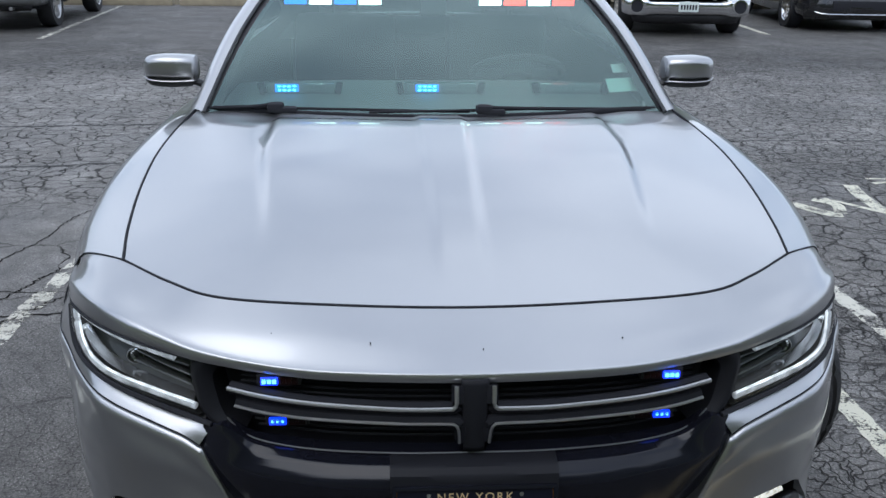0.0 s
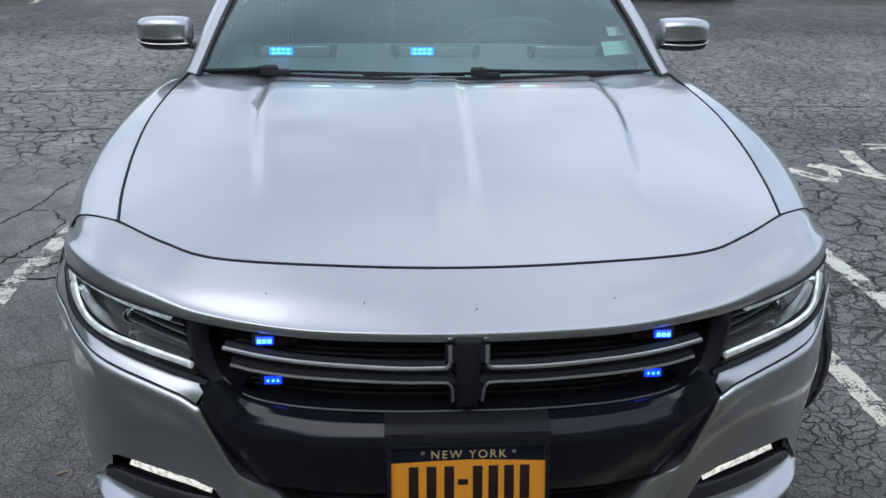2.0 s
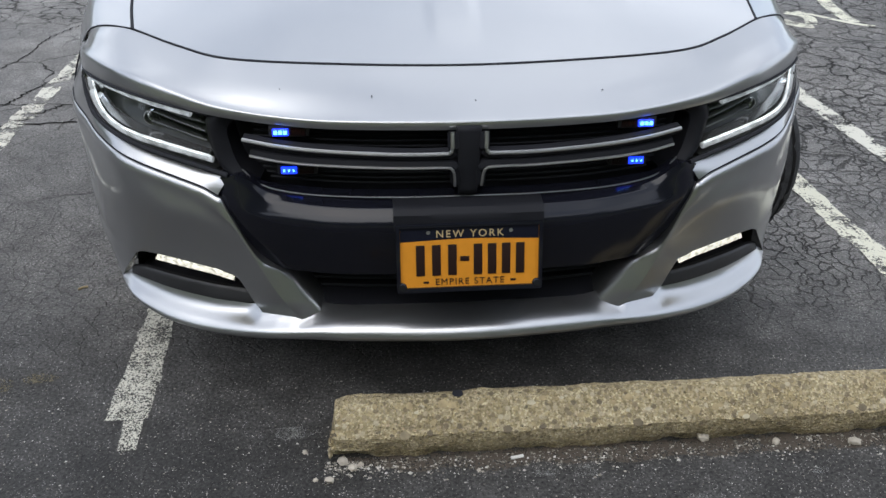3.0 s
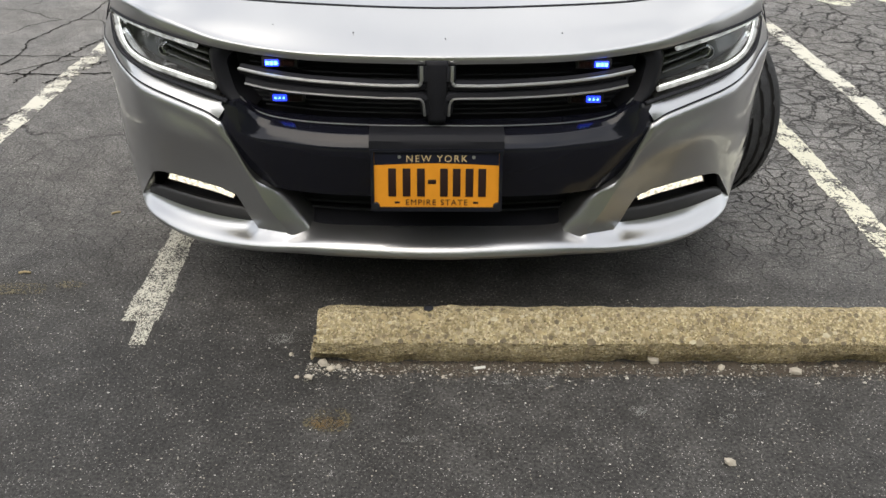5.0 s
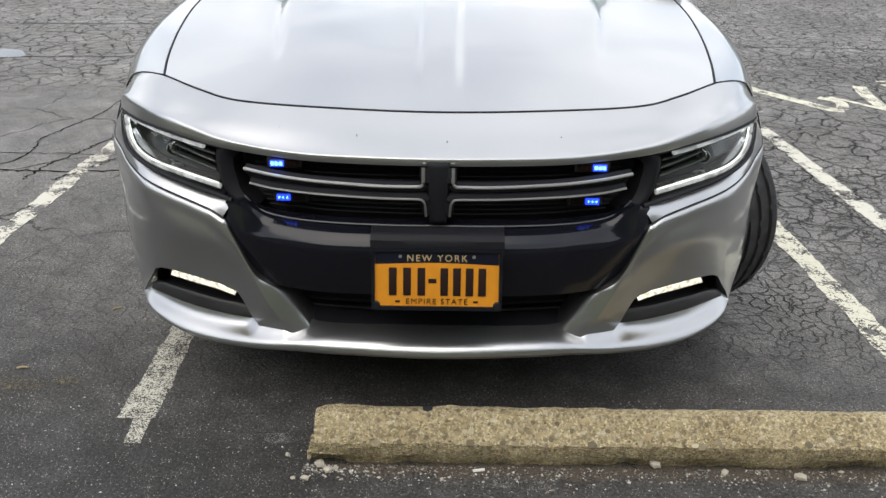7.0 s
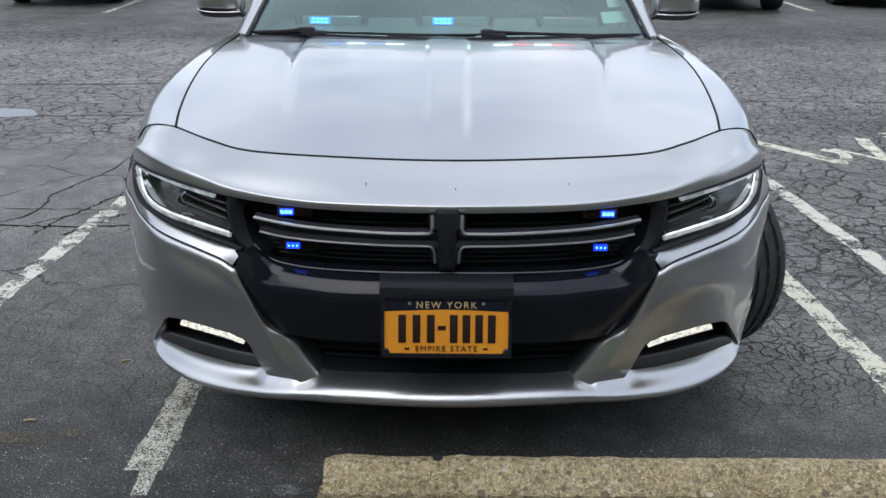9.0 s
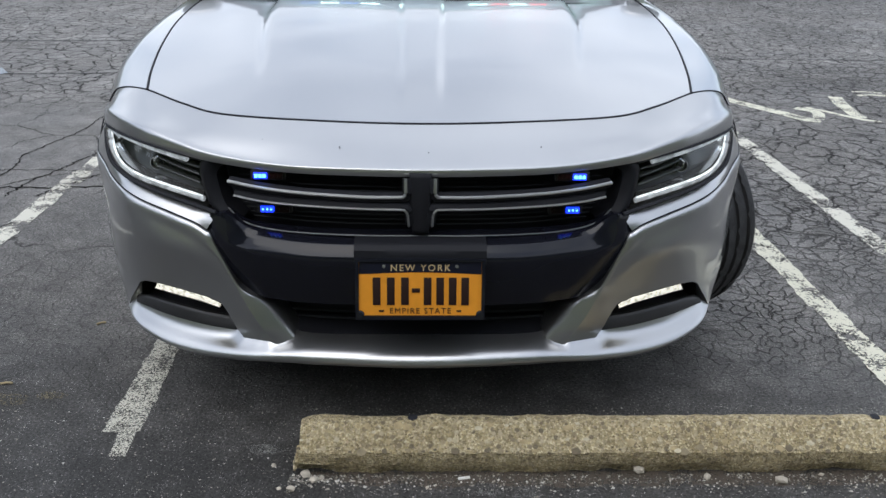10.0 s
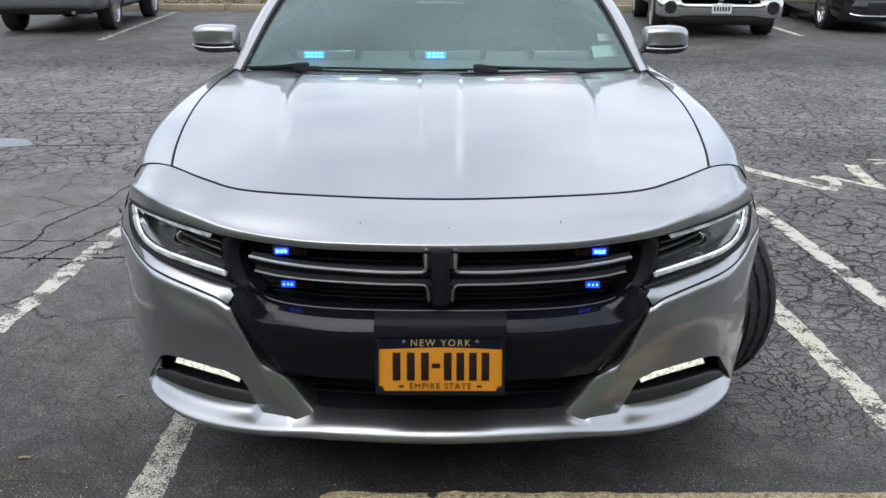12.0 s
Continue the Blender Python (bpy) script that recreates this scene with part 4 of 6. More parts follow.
    tube(bm, [(0.690, 0.243, 0.724), (0.697, 0.246, 0.736), (0.692, 0.244, 0.748), (0.682, 0.240, 0.752)], 0.003, 6, 14, side=s)
    part("slat_hook", bm, LAMP_CHROME, lamp)
    bm = bmesh.new()
    tube(bm, [(0.548, 0.146, 0.774), (0.62, 0.172, 0.784), (0.70, 0.209, 0.796), (0.78, 0.276, 0.800), (0.845, 0.362, 0.797), (0.878, 0.44, 0.788)], 0.0040, 6, 30, side=s)
    tube(bm, [(0.520, 0.124, 0.640), (0.563, 0.140, 0.650), (0.627, 0.166, 0.662), (0.709, 0.203, 0.679), (0.781, 0.253, 0.696), (0.838, 0.330, 0.708), (0.866, 0.390, 0.732), (0.880, 0.437, 0.768)], 0.0058, 6, 34, side=s)
    part("lens_seal", bm, DARK_VOID, lamp)


def letters(text, size, at, parent, mat, name="lettering", spread=1.0):
    cu = bpy.data.curves.new(name, "FONT")
    cu.body, cu.size, cu.align_x, cu.align_y, cu.extrude = text, size, "CENTER", "CENTER", 0.0006
    cu.space_character = spread
    tmp = new(name, cu)
    me = bpy.data.meshes.new_from_object(tmp.evaluated_get(bpy.context.evaluated_depsgraph_get()))
    bpy.data.objects.remove(tmp)
    me.materials.clear()
    me.materials.append(mat)
    ob = new(name, me)
    ob.parent = parent
    ob.matrix_basis = at
    return ob


def plate(car):
    bm = bmesh.new()
    skin(bm, [[(-0.164, 0.066, 0.603), (0, 0.060, 0.604), (0.164, 0.066, 0.603)], [(-0.164, 0.026, 0.598), (0, 0.020, 0.598), (0.164, 0.026, 0.598)], [(-0.164, 0.012, 0.585), (0, 0.008, 0.585), (0.164, 0.012, 0.585)], [(-0.164, 0.008, 0.550), (0, 0.004, 0.550), (0.164, 0.008, 0.550)]], 20, 3, sharp=(1, 2))
    part("plate_bracket", bm, BLACK_SATIN, car)
    tilt = math.degrees(math.atan2(0.030, 0.143))
    at = pose(0, -0.013, 0.508, 90 - tilt, 0, 0)
    bm = bmesh.new()
    box(bm, (0, 0, -0.012), (0.318, 0.146, 0.020), 0.008)
    mount = part("plate_mount", bm, BLACK_PLASTIC, car, "black plastic plate bracket")
    mount.matrix_basis = at
    bm = bmesh.new()
    box(bm, (0, 0, 0), (0.304, 0.140, 0.002), 0.0)
    board = part("licence_plate", bm, PLATE_GOLD, car, "gold licence plate with dark blue header")
    board.matrix_basis = at
    bm = bmesh.new()
    skin(bm, [[(-0.151, 0.069, 0.0016), (0, 0.069, 0.0016), (0.151, 0.069, 0.0016)], [(-0.151, 0.037, 0.0016), (0, 0.042, 0.0016), (0.151, 0.037, 0.0016)]], 20, 1)
    part("plate_header", bm, PLATE_NAVY, board)
    # frame with rounded corners
    bm = bmesh.new()
    for x, y, w, h in ((0, 0.0725, 0.318, 0.009), (0, -0.0730, 0.318, 0.011), (0.1560, 0, 0.009, 0.148), (-0.1560, 0, 0.009, 0.148)):
        box(bm, (x, y, 0.003), (w, h, 0.009), 0.002)
    for x in (-1, 1):
        lathe(bm, [(0.0, 0.008), (0.008, 0.008), (0.0105, 0.005), (0.0105, 0.0)], 16, Matrix.Translation((0.149 * x, -0.0655, 0)) @ Matrix.Rotation(radians(-90), 4, "Y"))
    part("plate_frame", bm, BLACK_GLOSS, board, "black plate frame")
    letters("NEW YORK", 0.0235, Matrix.Translation((0, 0.0525, 0.0022)), board, PLATE_CREAM, spread=1.3)
    letters("EMPIRE STATE", 0.0205, Matrix.Translation((0, -0.0565, 0.0020)), board, PLATE_INK, spread=1.22)
    for x in (-1, 1):
        bm = bmesh.new()
        box(bm, (x * 0.096, -0.0565, 0.0016), (0.012, 0.005, 0.001), 0.0)
        part("plate_mark", bm, PLATE_INK, board)
        bm = bmesh.new()
        lathe(bm, [(0.0045, 0.001), (0.004, 0.003), (0.0, 0.0035)], 12, Matrix.Translation((x * 0.09, 0.057, 0)) @ Matrix.Rotation(radians(-90), 4, "Y"))
        part("plate_bolt", bm, SATIN, board)
    # characters stand as plain bars
    for x in (-0.108, -0.073, -0.038, 0.018, 0.049, 0.080, 0.111):
        bm = bmesh.new()
        box(bm, (x, -0.006, 0.0022), (0.019, 0.070, 0.002), 0.0008)
        part("character_bar", bm, PLATE_INK, board)
    bm = bmesh.new()
    box(bm, (-0.011, -0.004, 0.0018), (0.020, 0.011, 0.0015), 0.0006)
    part("plate_mark", bm, PLATE_INK, board)


def wheel(car, x, y, steer, s):
    hub = new("wheel")
    hub.parent = car
    hub.matrix_basis = pose(x, y, WHEEL_Z, 0, 0, steer)
    out = s  # outer face
    bm = bmesh.new()
    w, r = 0.118, TYRE_R
    prof = [(0.235, -w * 0.80), (0.30, -w), (0.325, -w), (0.342, -w * 0.86), (r, -w * 0.72)]
    for g in (-0.45, 0.0, 0.45):
        prof += [(r, w * (g - 0.09)), (r - 0.009, w * (g - 0.07)), (r - 0.009, w * (g + 0.07)), (r, w * (g + 0.09))]
    prof += [(r, w * 0.72), (0.342, w * 0.86), (0.325, w), (0.30, w), (0.235, w * 0.80)]
    lathe(bm, prof, 144)
    for v in bm.verts:
        k = round(math.degrees(math.atan2(v.co.z, v.co.y)) / 2.5 + abs(v.co.x) * 60)
        if math.hypot(v.co.y, v.co.z) > r - 0.002 and k % 7 == 0:
            v.co.y *= 1 - 0.007 / r
            v.co.z *= 1 - 0.007 / r
    part("tyre", bm, RUBBER, hub)
    bm = bmesh.new()
    lathe(bm, [(0.238, -w * 0.8), (0.235, -w * 0.4), (0.225, w * 0.4 * out), (0.238, w * 0.82 * out)], 48)
    for k in range(5):
        a = 2 * math.pi * k / 5
        m = Matrix.Rotation(a, 3, "X")
        box(bm, m @ Vector((w * 0.62 * out, 0.13, 0)), (0.03, 0.21, 0.05), 0.008, m)
    lathe(bm, [(0.0, w * 0.72 * out), (0.05, w * 0.72 * out), (0.06, w * 0.5 * out)], 24)
    part("rim", bm, SATIN, hub)


def cabin(car):
    """Windscreen, pillars, roof, doors, tail and what is seen through the glass."""
    base = [(0, 1.375, 0.984), (0.3, 1.388, 0.985), (0.6, 1.415, 0.989), (0.735, 1.41, 0.995)]
    head = [(0, 2.34, 1.415), (0.3, 2.33, 1.410), (0.5, 2.31, 1.395), (0.585, 2.29, 1.375)]
    mid = [(0, 1.865, 1.228), (0.3, 1.865, 1.225), (0.55, 1.86, 1.213), (0.675, 1.855, 1.20)]
    bm = bmesh.new()
    skin(bm, [both(base), both(mid), both(head)], 41, 8)
    ws = part("windscreen", bm, WIND_GLASS, car, "sloping windscreen with a faint green tint")
    ws.visible_shadow = False
    # dark border of the glass
    bm = bmesh.new()
    skin(bm, [both([(x, y + 0.006, z - 0.008) for x, y, z in base]), both([(x, y + 0.05, z + 0.016) for x, y, z in base])], 41, 2)
    part("cowl_band", bm, BLACK_PLASTIC, car)
    bm = bmesh.new()
    rear = [(0, 1.333, 0.983), (0.35, 1.360, 0.986), (0.6, 1.420, 0.990), (0.76, 1.446, 0.988)]
    skin(bm, [both(rear), both([(x, y + 0.001, z + 0.022) for x, y, z in rear]), both([(x, y + 0.012, z + 0.024) for x, y, z in rear]), both([(x * 0.985, y + 0.03, z + 0.012) for x, y, z in rear])], 41, 3)
    part("cowl", bm, DARK_VOID, car, "black plastic cowl at the foot of the windscreen")
    for s in (1, -1):
        bm = bmesh.new()
        skin(bm, [[(0.700, 1.425, 0.994), (0.64, 1.86, 1.202), (0.55, 2.29, 1.378)], [(0.738, 1.418, 1.0), (0.678, 1.862, 1.206), (0.588, 2.298, 1.382)]], 20, 2, side=s)
        part("glass_border", bm, BLACK_PLASTIC, car)
        # pillar
        bm = bmesh.new()
        c1 = [(0.742, 1.405, 1.002), (0.680, 1.855, 1.212), (0.590, 2.295, 1.388)]
        c2 = [(0.762, 1.41, 1.010), (0.706, 1.865, 1.222), (0.615, 2.30, 1.398)]
        c3 = [(0.790, 1.45, 1.004), (0.738, 1.895, 1.208), (0.650, 2.33, 1.385)]
        c4 = [(0.800, 1.52, 0.985), (0.750, 1.955, 1.18), (0.665, 2.36, 1.365)]
        skin(bm, [c1, c2, c3, c4], 26, 4, side=s)
        part("pillar", bm, SILVER, car)
        bm = bmesh.new()
        tube(bm, [(0.742, 1.398, 1.004), (0.680, 1.850, 1.214), (0.590, 2.290, 1.390)], 0.006, 6, 20, side=s)
        part("pillar_seal", bm, BLACK_PLASTIC, car)
        # side of the body
        rows = []
        for z, dx in ((1.0, -0.15), (0.94, -0.055), (0.86, -0.026), (0.78, -0.003), (0.62, 0.0), (0.46, 0.002), (0.34, 0.005), (0.22, -0.02)):
            rows.append([(0.945 + dx, 1.75, z), (0.945 + dx, 2.6, z + 0.01), (0.95 + dx, 3.5, z + 0.01), (0.945 + dx, 4.2, z + 0.01), (0.90 + dx, 4.75, z + 0.01)])
        bm = bmesh.new()

        def arch_hole(u, v):
            y = 1.75 + 3.0 * u
            z = (1.0, 0.94, 0.86, 0.78, 0.62, 0.46, 0.34, 0.22)[int(v)]
            return math.hypot(y - 4.03, z - 0.05 - WHEEL_Z) < 0.37
        skin(bm, rows, 60, 2, skip=arch_hole, side=s)
        part("body_side", bm, SILVER, car)
        for y in (1.78, 2.85, 3.75):
            bm = bmesh.new()
            tube(bm, [(0.90, y, 0.92), (0.920, y, 0.86), (0.948, y, 0.70), (0.949, y, 0.45), (0.945, y, 0.30)], 0.004, 6, 12, side=s)
            part("door_gap", bm, DARK_VOID, car)
        for y in (2.62, 3.6):
            bm = bmesh.new()
            box(bm, (0.962 * s, y, 0.84), (0.02, 0.17, 0.03), 0.008)
            part("door_handle", bm, SILVER, car)
        # side glass
        bm = bmesh.new()
        skin(bm, [[(0.790, 1.47, 0.985), (0.835, 2.4, 1.005), (0.845, 3.3, 1.015), (0.82, 4.12, 1.04)], [(0.655, 2.26, 1.372), (0.660, 2.75, 1.402), (0.655, 3.3, 1.392), (0.645, 3.85, 1.31)]], 30, 4, side=s)
        part("side_window", bm, SIDE_GLASS, car, "dark side window")
        bm = bmesh.new()
        skin(bm, [[(0.85, 3.70, 1.02), (0.84, 4.1, 1.04), (0.80, 4.36, 1.04)], [(0.655, 3.48, 1.37), (0.610, 3.95, 1.225), (0.640, 4.33, 1.05)]], 14, 3, side=s)
        part("rear_pillar", bm, SILVER, car)
        bm = bmesh.new()
        skin(bm, [[(0.80, 3.50, 1.00), (0.79, 4.1, 1.02), (0.75, 4.34, 1.02)], [(0.625, 3.30, 1.38), (0.580, 3.90, 1.23), (0.600, 4.30, 1.04)]], 14, 3, side=s)
        part("pillar_trim", bm, INTERIOR, car)
        # mirror
        bm = bmesh.new()
        rings = []
        for x, hz, hy, cy, cz in ((0.813, 0.020, 0.030, 1.728, 1.100), (0.816, 0.040, 0.048, 1.726, 1.100), (0.826, 0.047, 0.054, 1.722, 1.101), (0.87, 0.050, 0.058, 1.716, 1.103), (0.92, 0.050, 0.058, 1.717, 1.104), (0.962, 0.046, 0.054, 1.724, 1.103), (0.984, 0.038, 0.046, 1.736, 1.101), (0.995, 0.022, 0.030, 1.748, 1.099), (0.997, 0.008, 0.012, 1.752, 1.099)):
            ring = []
            for q in range(33):
                a = 2 * math.pi * q / 32
                c, d = math.cos(a), math.sin(a)
                y, z = hy * math.copysign(abs(c) ** 0.60, c), hz * math.copysign(abs(d) ** 0.66, d)
                ring.append((x, cy + y - 0.12 * z, cz + z))
            rings.append(ring)
        skin(bm, rings, 33, 2, side=s)
        bmesh.ops.remove_doubles(bm, verts=bm.verts[:], dist=0.0004)
        bmesh.ops.holes_fill(bm, edges=bm.edges[:], sides=0)
        k4 = [(0.818, 1.660, 1.066), (0.87, 1.650, 1.064), (0.92, 1.651, 1.064), (0.965, 1.662, 1.068), (0.99, 1.70, 1.074)]
        mirror = part("wing_mirror", bm, SILVER, car, "silver wing mirror with a black foot")
        bm = bmesh.new()
        d0 = [(x, y + 0.003, z - 0.001) for x, y, z in k4]
        d1 = [(0.905 + (x - 0.905) * 0.95, y + 0.010, z - 0.020) for x, y, z in k4]
        d2 = [(0.905 + (x - 0.905) * 0.85, y + 0.06, z - 0.024) for x, y, z in k4]
        d3 = [(x, y + 0.11, z) for x, y, z in k4]
        skin(bm, [d0, d1, d2, d3], 16, 3, side=s)
        part("mirror_base", bm, BLACK_PLASTIC, mirror)
        bm = bmesh.new()
        tube(bm, [(0.775, 1.74, 1.030), (0.82, 1.735, 1.050), (0.872, 1.735, 1.062)], 0.024, 10, 8, squash=0.55, side=s)
        part("mirror_arm", bm, BLACK_PLASTIC, mirror)
        bm = bmesh.new()
        tube(bm, k4, 0.0028, 6, 20, side=s)
        part("mirror_trim", bm, SATIN, mirror)
        bm = bmesh.new()
        box(bm, (0.900 * s, 1.778, 1.102), (0.135, 0.004, 0.078), 0.001)
        part("mirror_glass", bm, CHROME, mirror)
    # roof, rear glass, boot, tail
    bm = bmesh.new()
    r0 = [(x, y + 0.01, z + 0.012) for x, y, z in head] + [(0.64, 2.32, 1.36)]
    r1 = [(0, 2.9, 1.475), (0.35, 2.9, 1.468), (0.55, 2.9, 1.44), (0.665, 2.85, 1.385)]
    r2 = [(0, 3.6, 1.44), (0.35, 3.6, 1.432), (0.55, 3.58, 1.405), (0.655, 3.55, 1.35)]
    skin(bm, [both(r0), both(r1), both(r2)], 41, 6)
    thick(part("roof", bm, SILVER, car), 0.02)
    bm = bmesh.new()
    r3 = [(0, 4.35, 1.08), (0.35, 4.34, 1.075), (0.65, 4.30, 1.06)]
    skin(bm, [both(r2), both([(0, 4.0, 1.29), (0.35, 4.0, 1.28), (0.62, 3.95, 1.22)]), both(r3)], 31, 5)
    part("rear_window", bm, SIDE_GLASS, car)
    bm = bmesh.new()
    skin(bm, [both([(x, y, z - 0.004) for x, y, z in r3] + [(0.82, 4.30, 1.02)]), both([(0, 4.75, 1.06), (0.4, 4.75, 1.055), (0.85, 4.72, 1.0)]), both([(0, 4.93, 1.03), (0.4, 4.92, 1.02), (0.84, 4.80, 0.97)]), both([(0, 4.95, 0.75), (0.4, 4.94, 0.75), (0.86, 4.82, 0.75)]), both([(0, 4.99, 0.55), (0.4, 4.98, 0.55), (0.90, 4.80, 0.55)]), both([(0, 4.93, 0.25), (0.4, 4.92, 0.25), (0.87, 4.78, 0.25)])], 41, 5)
    part("tail", bm, SILVER, car)
    bm = bmesh.new()
    skin(bm, [both([(0, 0.20, 0.25), (0.40, 0.24, 0.25), (0.78, 0.55, 0.25)]), both([(0, 0.9, 0.21), (0.40, 0.9, 0.21), (0.62, 0.9, 0.21)]), both([(0, 1.5, 0.19), (0.6, 1.5, 0.19), (0.9, 1.5, 0.19)]), both([(0, 4.85, 0.22), (0.6, 4.8, 0.22), (0.86, 4.75, 0.22)])], 21, 3)
    part("underbody", bm, DARK_VOID, car)

    # inside
    bm = bmesh.new()
    skin(bm, [both([(0, 1.40, 0.965), (0.4, 1.41, 0.967), (0.72, 1.43, 0.97)]), both([(0, 1.85, 1.005), (0.4, 1.85, 1.005), (0.72, 1.85, 1.0)]), both([(0, 2.12, 0.99), (0.4, 2.12, 0.99), (0.72, 2.12, 0.98)]), both([(0, 2.2, 0.85), (0.4, 2.2, 0.85), (0.72, 2.2, 0.85)]), both([(0, 2.12, 0.6), (0.4, 2.12, 0.6), (0.72, 2.12, 0.6)])], 21, 4)
    part("dashboard", bm, INTERIOR_GREY, car, "dark dashboard")
    bm = bmesh.new()
    lathe(bm, [(0.185 + 0.016 * math.cos(a), 0.016 * math.sin(a)) for a in [i * math.pi / 5 for i in range(11)]], 36, pose(0.37, 2.30, 1.0, 0, -62, 90))
    lathe(bm, [(0.0, -0.02), (0.06, -0.02), (0.07, 0.03)], 24, pose(0.37, 2.30, 1.0, 0, -62, 90))
    for k in (-1, 1):
        box(bm, (0.37 + 0.115 * k, 2.30, 1.0), (0.12, 0.02, 0.035), 0.005)
    part("steering_wheel", bm, INTERIOR, car)
    for x in (-0.37, 0.37):
        bm = bmesh.new()
        box(bm, (x, 3.02, 0.86), (0.50, 0.14, 0.66), 0.06, Matrix.Rotation(radians(-16), 3, "X"))
        box(bm, (x, 2.78, 0.52), (0.50, 0.52, 0.16), 0.06)
        seat = part("seat", bm, INTERIOR, car)
        bm = bmesh.new()
        box(bm, (x, 3.15, 1.28), (0.26, 0.09, 0.17), 0.04, Matrix.Rotation(radians(-10), 3, "X"))
        for k in (-0.06, 0.06):
            tube(bm, [(x + k, 3.12, 1.16), (x + k, 3.14, 1.24)], 0.006, 6)
        part("headrest", bm, INTERIOR, seat)
    bm = bmesh.new()
    box(bm, (0, 3.9, 0.80), (1.3, 0.14, 0.6), 0.05, Matrix.Rotation(radians(-18), 3, "X"))
    part("rear_seat", bm, INTERIOR, car)
    bm = bmesh.new()
    box(bm, (0, 3.0, 0.33), (1.6, 2.6, 0.04))
    part("cabin_floor", bm, INTERIOR, car)
    bm = bmesh.new()
    skin(bm, [both([(x * 0.97, y + 0.05, z - 0.03) for x, y, z in head]), both([(x * 0.95, y, z - 0.04) for x, y, z in r1]), both([(x * 0.95, y, z - 0.05) for x, y, z in r2])], 15, 3)
    part("headliner", bm, INTERIOR_GREY, car)
    for s in (1, -1):
        bm = bmesh.new()
        skin(bm, [[(0.800, 1.95, 0.50), (0.82, 3.0, 0.50), (0.80, 4.55, 0.50)], [(0.775, 1.80, 1.06), (0.788, 3.0, 1.08), (0.77, 4.20, 1.10)]], 12, 4, side=s)
        part("door_trim", bm, INTERIOR, car)
    bm = bmesh.new()
    skin(bm, [both([(0, 3.75, 0.98), (0.4, 3.75, 0.98), (0.80, 3.7, 0.98)]), both([(0, 4.45, 1.03), (0.4, 4.44, 1.03), (0.78, 4.38, 1.02)])], 15, 4)
    part("rear_shelf", bm, INTERIOR, car)
    # inside mirror
    bm = bmesh.new()
    box(bm, (0.015, 2.12, 1.288), (0.10, 0.03, 0.075), 0.012, Matrix.Rotation(radians(-20), 3, "X"))
    part("mirror_mount", bm, DARK_VOID, car)

    # warning lamps on the dashboard
    for x0, x1, lit in ((-0.602, -0.334, 0), (-0.117, 0.172, 1), (0.368, 0.618, 2)):
        xm, w = (x0 + x1) / 2, x1 - x0
        bm = bmesh.new()
        box(bm, (xm, 1.79, 1.020), (w - 0.03, 0.05, 0.040), 0.008)
        lamp = part("dash_light", bm, LED_DARK, car, "slim clear warning lamp behind the windscreen")
        for k in (-1, 1):
            bm = bmesh.new()
            box(bm, (xm + k * w / 2, 1.760, 1.024), (0.022, 0.04, 0.040), 0.004, Matrix.Rotation(radians(14 * k), 3, "Y"))
            part("suction_foot", bm, DARK_VOID, lamp)
        for k in (-1, 1):
            mat = (CYAN_LIT if lit < 2 and k < 0 else LED_DARK)
            bm = bmesh.new()
            box(bm, (xm + k * 0.048, 1.763, 1.023), (0.082, 0.006, 0.028), 0.003)
            for e in (-0.026, -0.0085, 0.0085, 0.026):
                # upper row is the lamp; lower row stands in for its reflection
                for z in (1.016, 1.030):
                    box(bm, (xm + k * 0.048 + e, 1.759, z), (0.012, 0.003, 0.007), 0.001, slot=1)
            part("led_lens", bm, [mat, CYAN_CORE if mat == CYAN_LIT else LED_DARK], lamp, "lit blue lens" if mat == CYAN_LIT else "clear unlit lens")
    # warning lamps along the head of the windscreen
    for x0, order in ((-0.565, (CYAN_LIT, WHITE_LIT, CYAN_LIT, WHITE_LIT)), (0.195, (WHITE_LIT, RED_LIT, WHITE_LIT, RED_LIT))):
        bm = bmesh.new()
        box(bm, (x0 + 0.19, 2.24, 1.312), (0.39, 0.05, 0.045), 0.006)
        lamp = part("visor_light", bm, INTERIOR, car, "warning light bar at the head of the windscreen")
        for i, mat in enumerate(order):
            bm = bmesh.new()
            box(bm, (x0 + 0.048 + 0.0965 * i, 2.212, 1.303), (0.085, 0.006, 0.030), 0.002)
            part("led_lens", bm, mat, lamp, "lit lens")
    # wipers
    for px, yw, tip, tail in ((-0.515, 1.400, (-0.75, 1.448, 1.008), (0.10, 1.372, 1.010)), (0.145, 1.362, (0.60, 1.425, 1.008), (-0.22, 1.376, 1.008))):
        bm = bmesh.new()
        box(bm, (px, yw, 1.021), (0.052, 0.044, 0.030), 0.012)
        box(bm, (px + 0.03, yw - 0.002, 1.012), (0.075, 0.040, 0.022), 0.009)
        tube(bm, [(px - 0.02, yw, 1.030), (px + 0.04 * (1 if tip[0] > px else -1), yw, 1.026), (px * 0.6 + tip[0] * 0.4, yw * 0.6 + tip[1] * 0.4, 1.018), tip], 0.006, 6, 18)
        arm = part("wiper", bm, DARK_VOID, car, "black wiper arm at rest")
        bm = bmesh.new()
        tube(bm, [tail, (px, yw + 0.010, 1.016), (px * 0.5 + tip[0] * 0.5, yw * 0.5 + tip[1] * 0.5 + 0.008, 1.015), tip], 0.0046, 6, 18)
        part("blade", bm, DARK_VOID, arm)
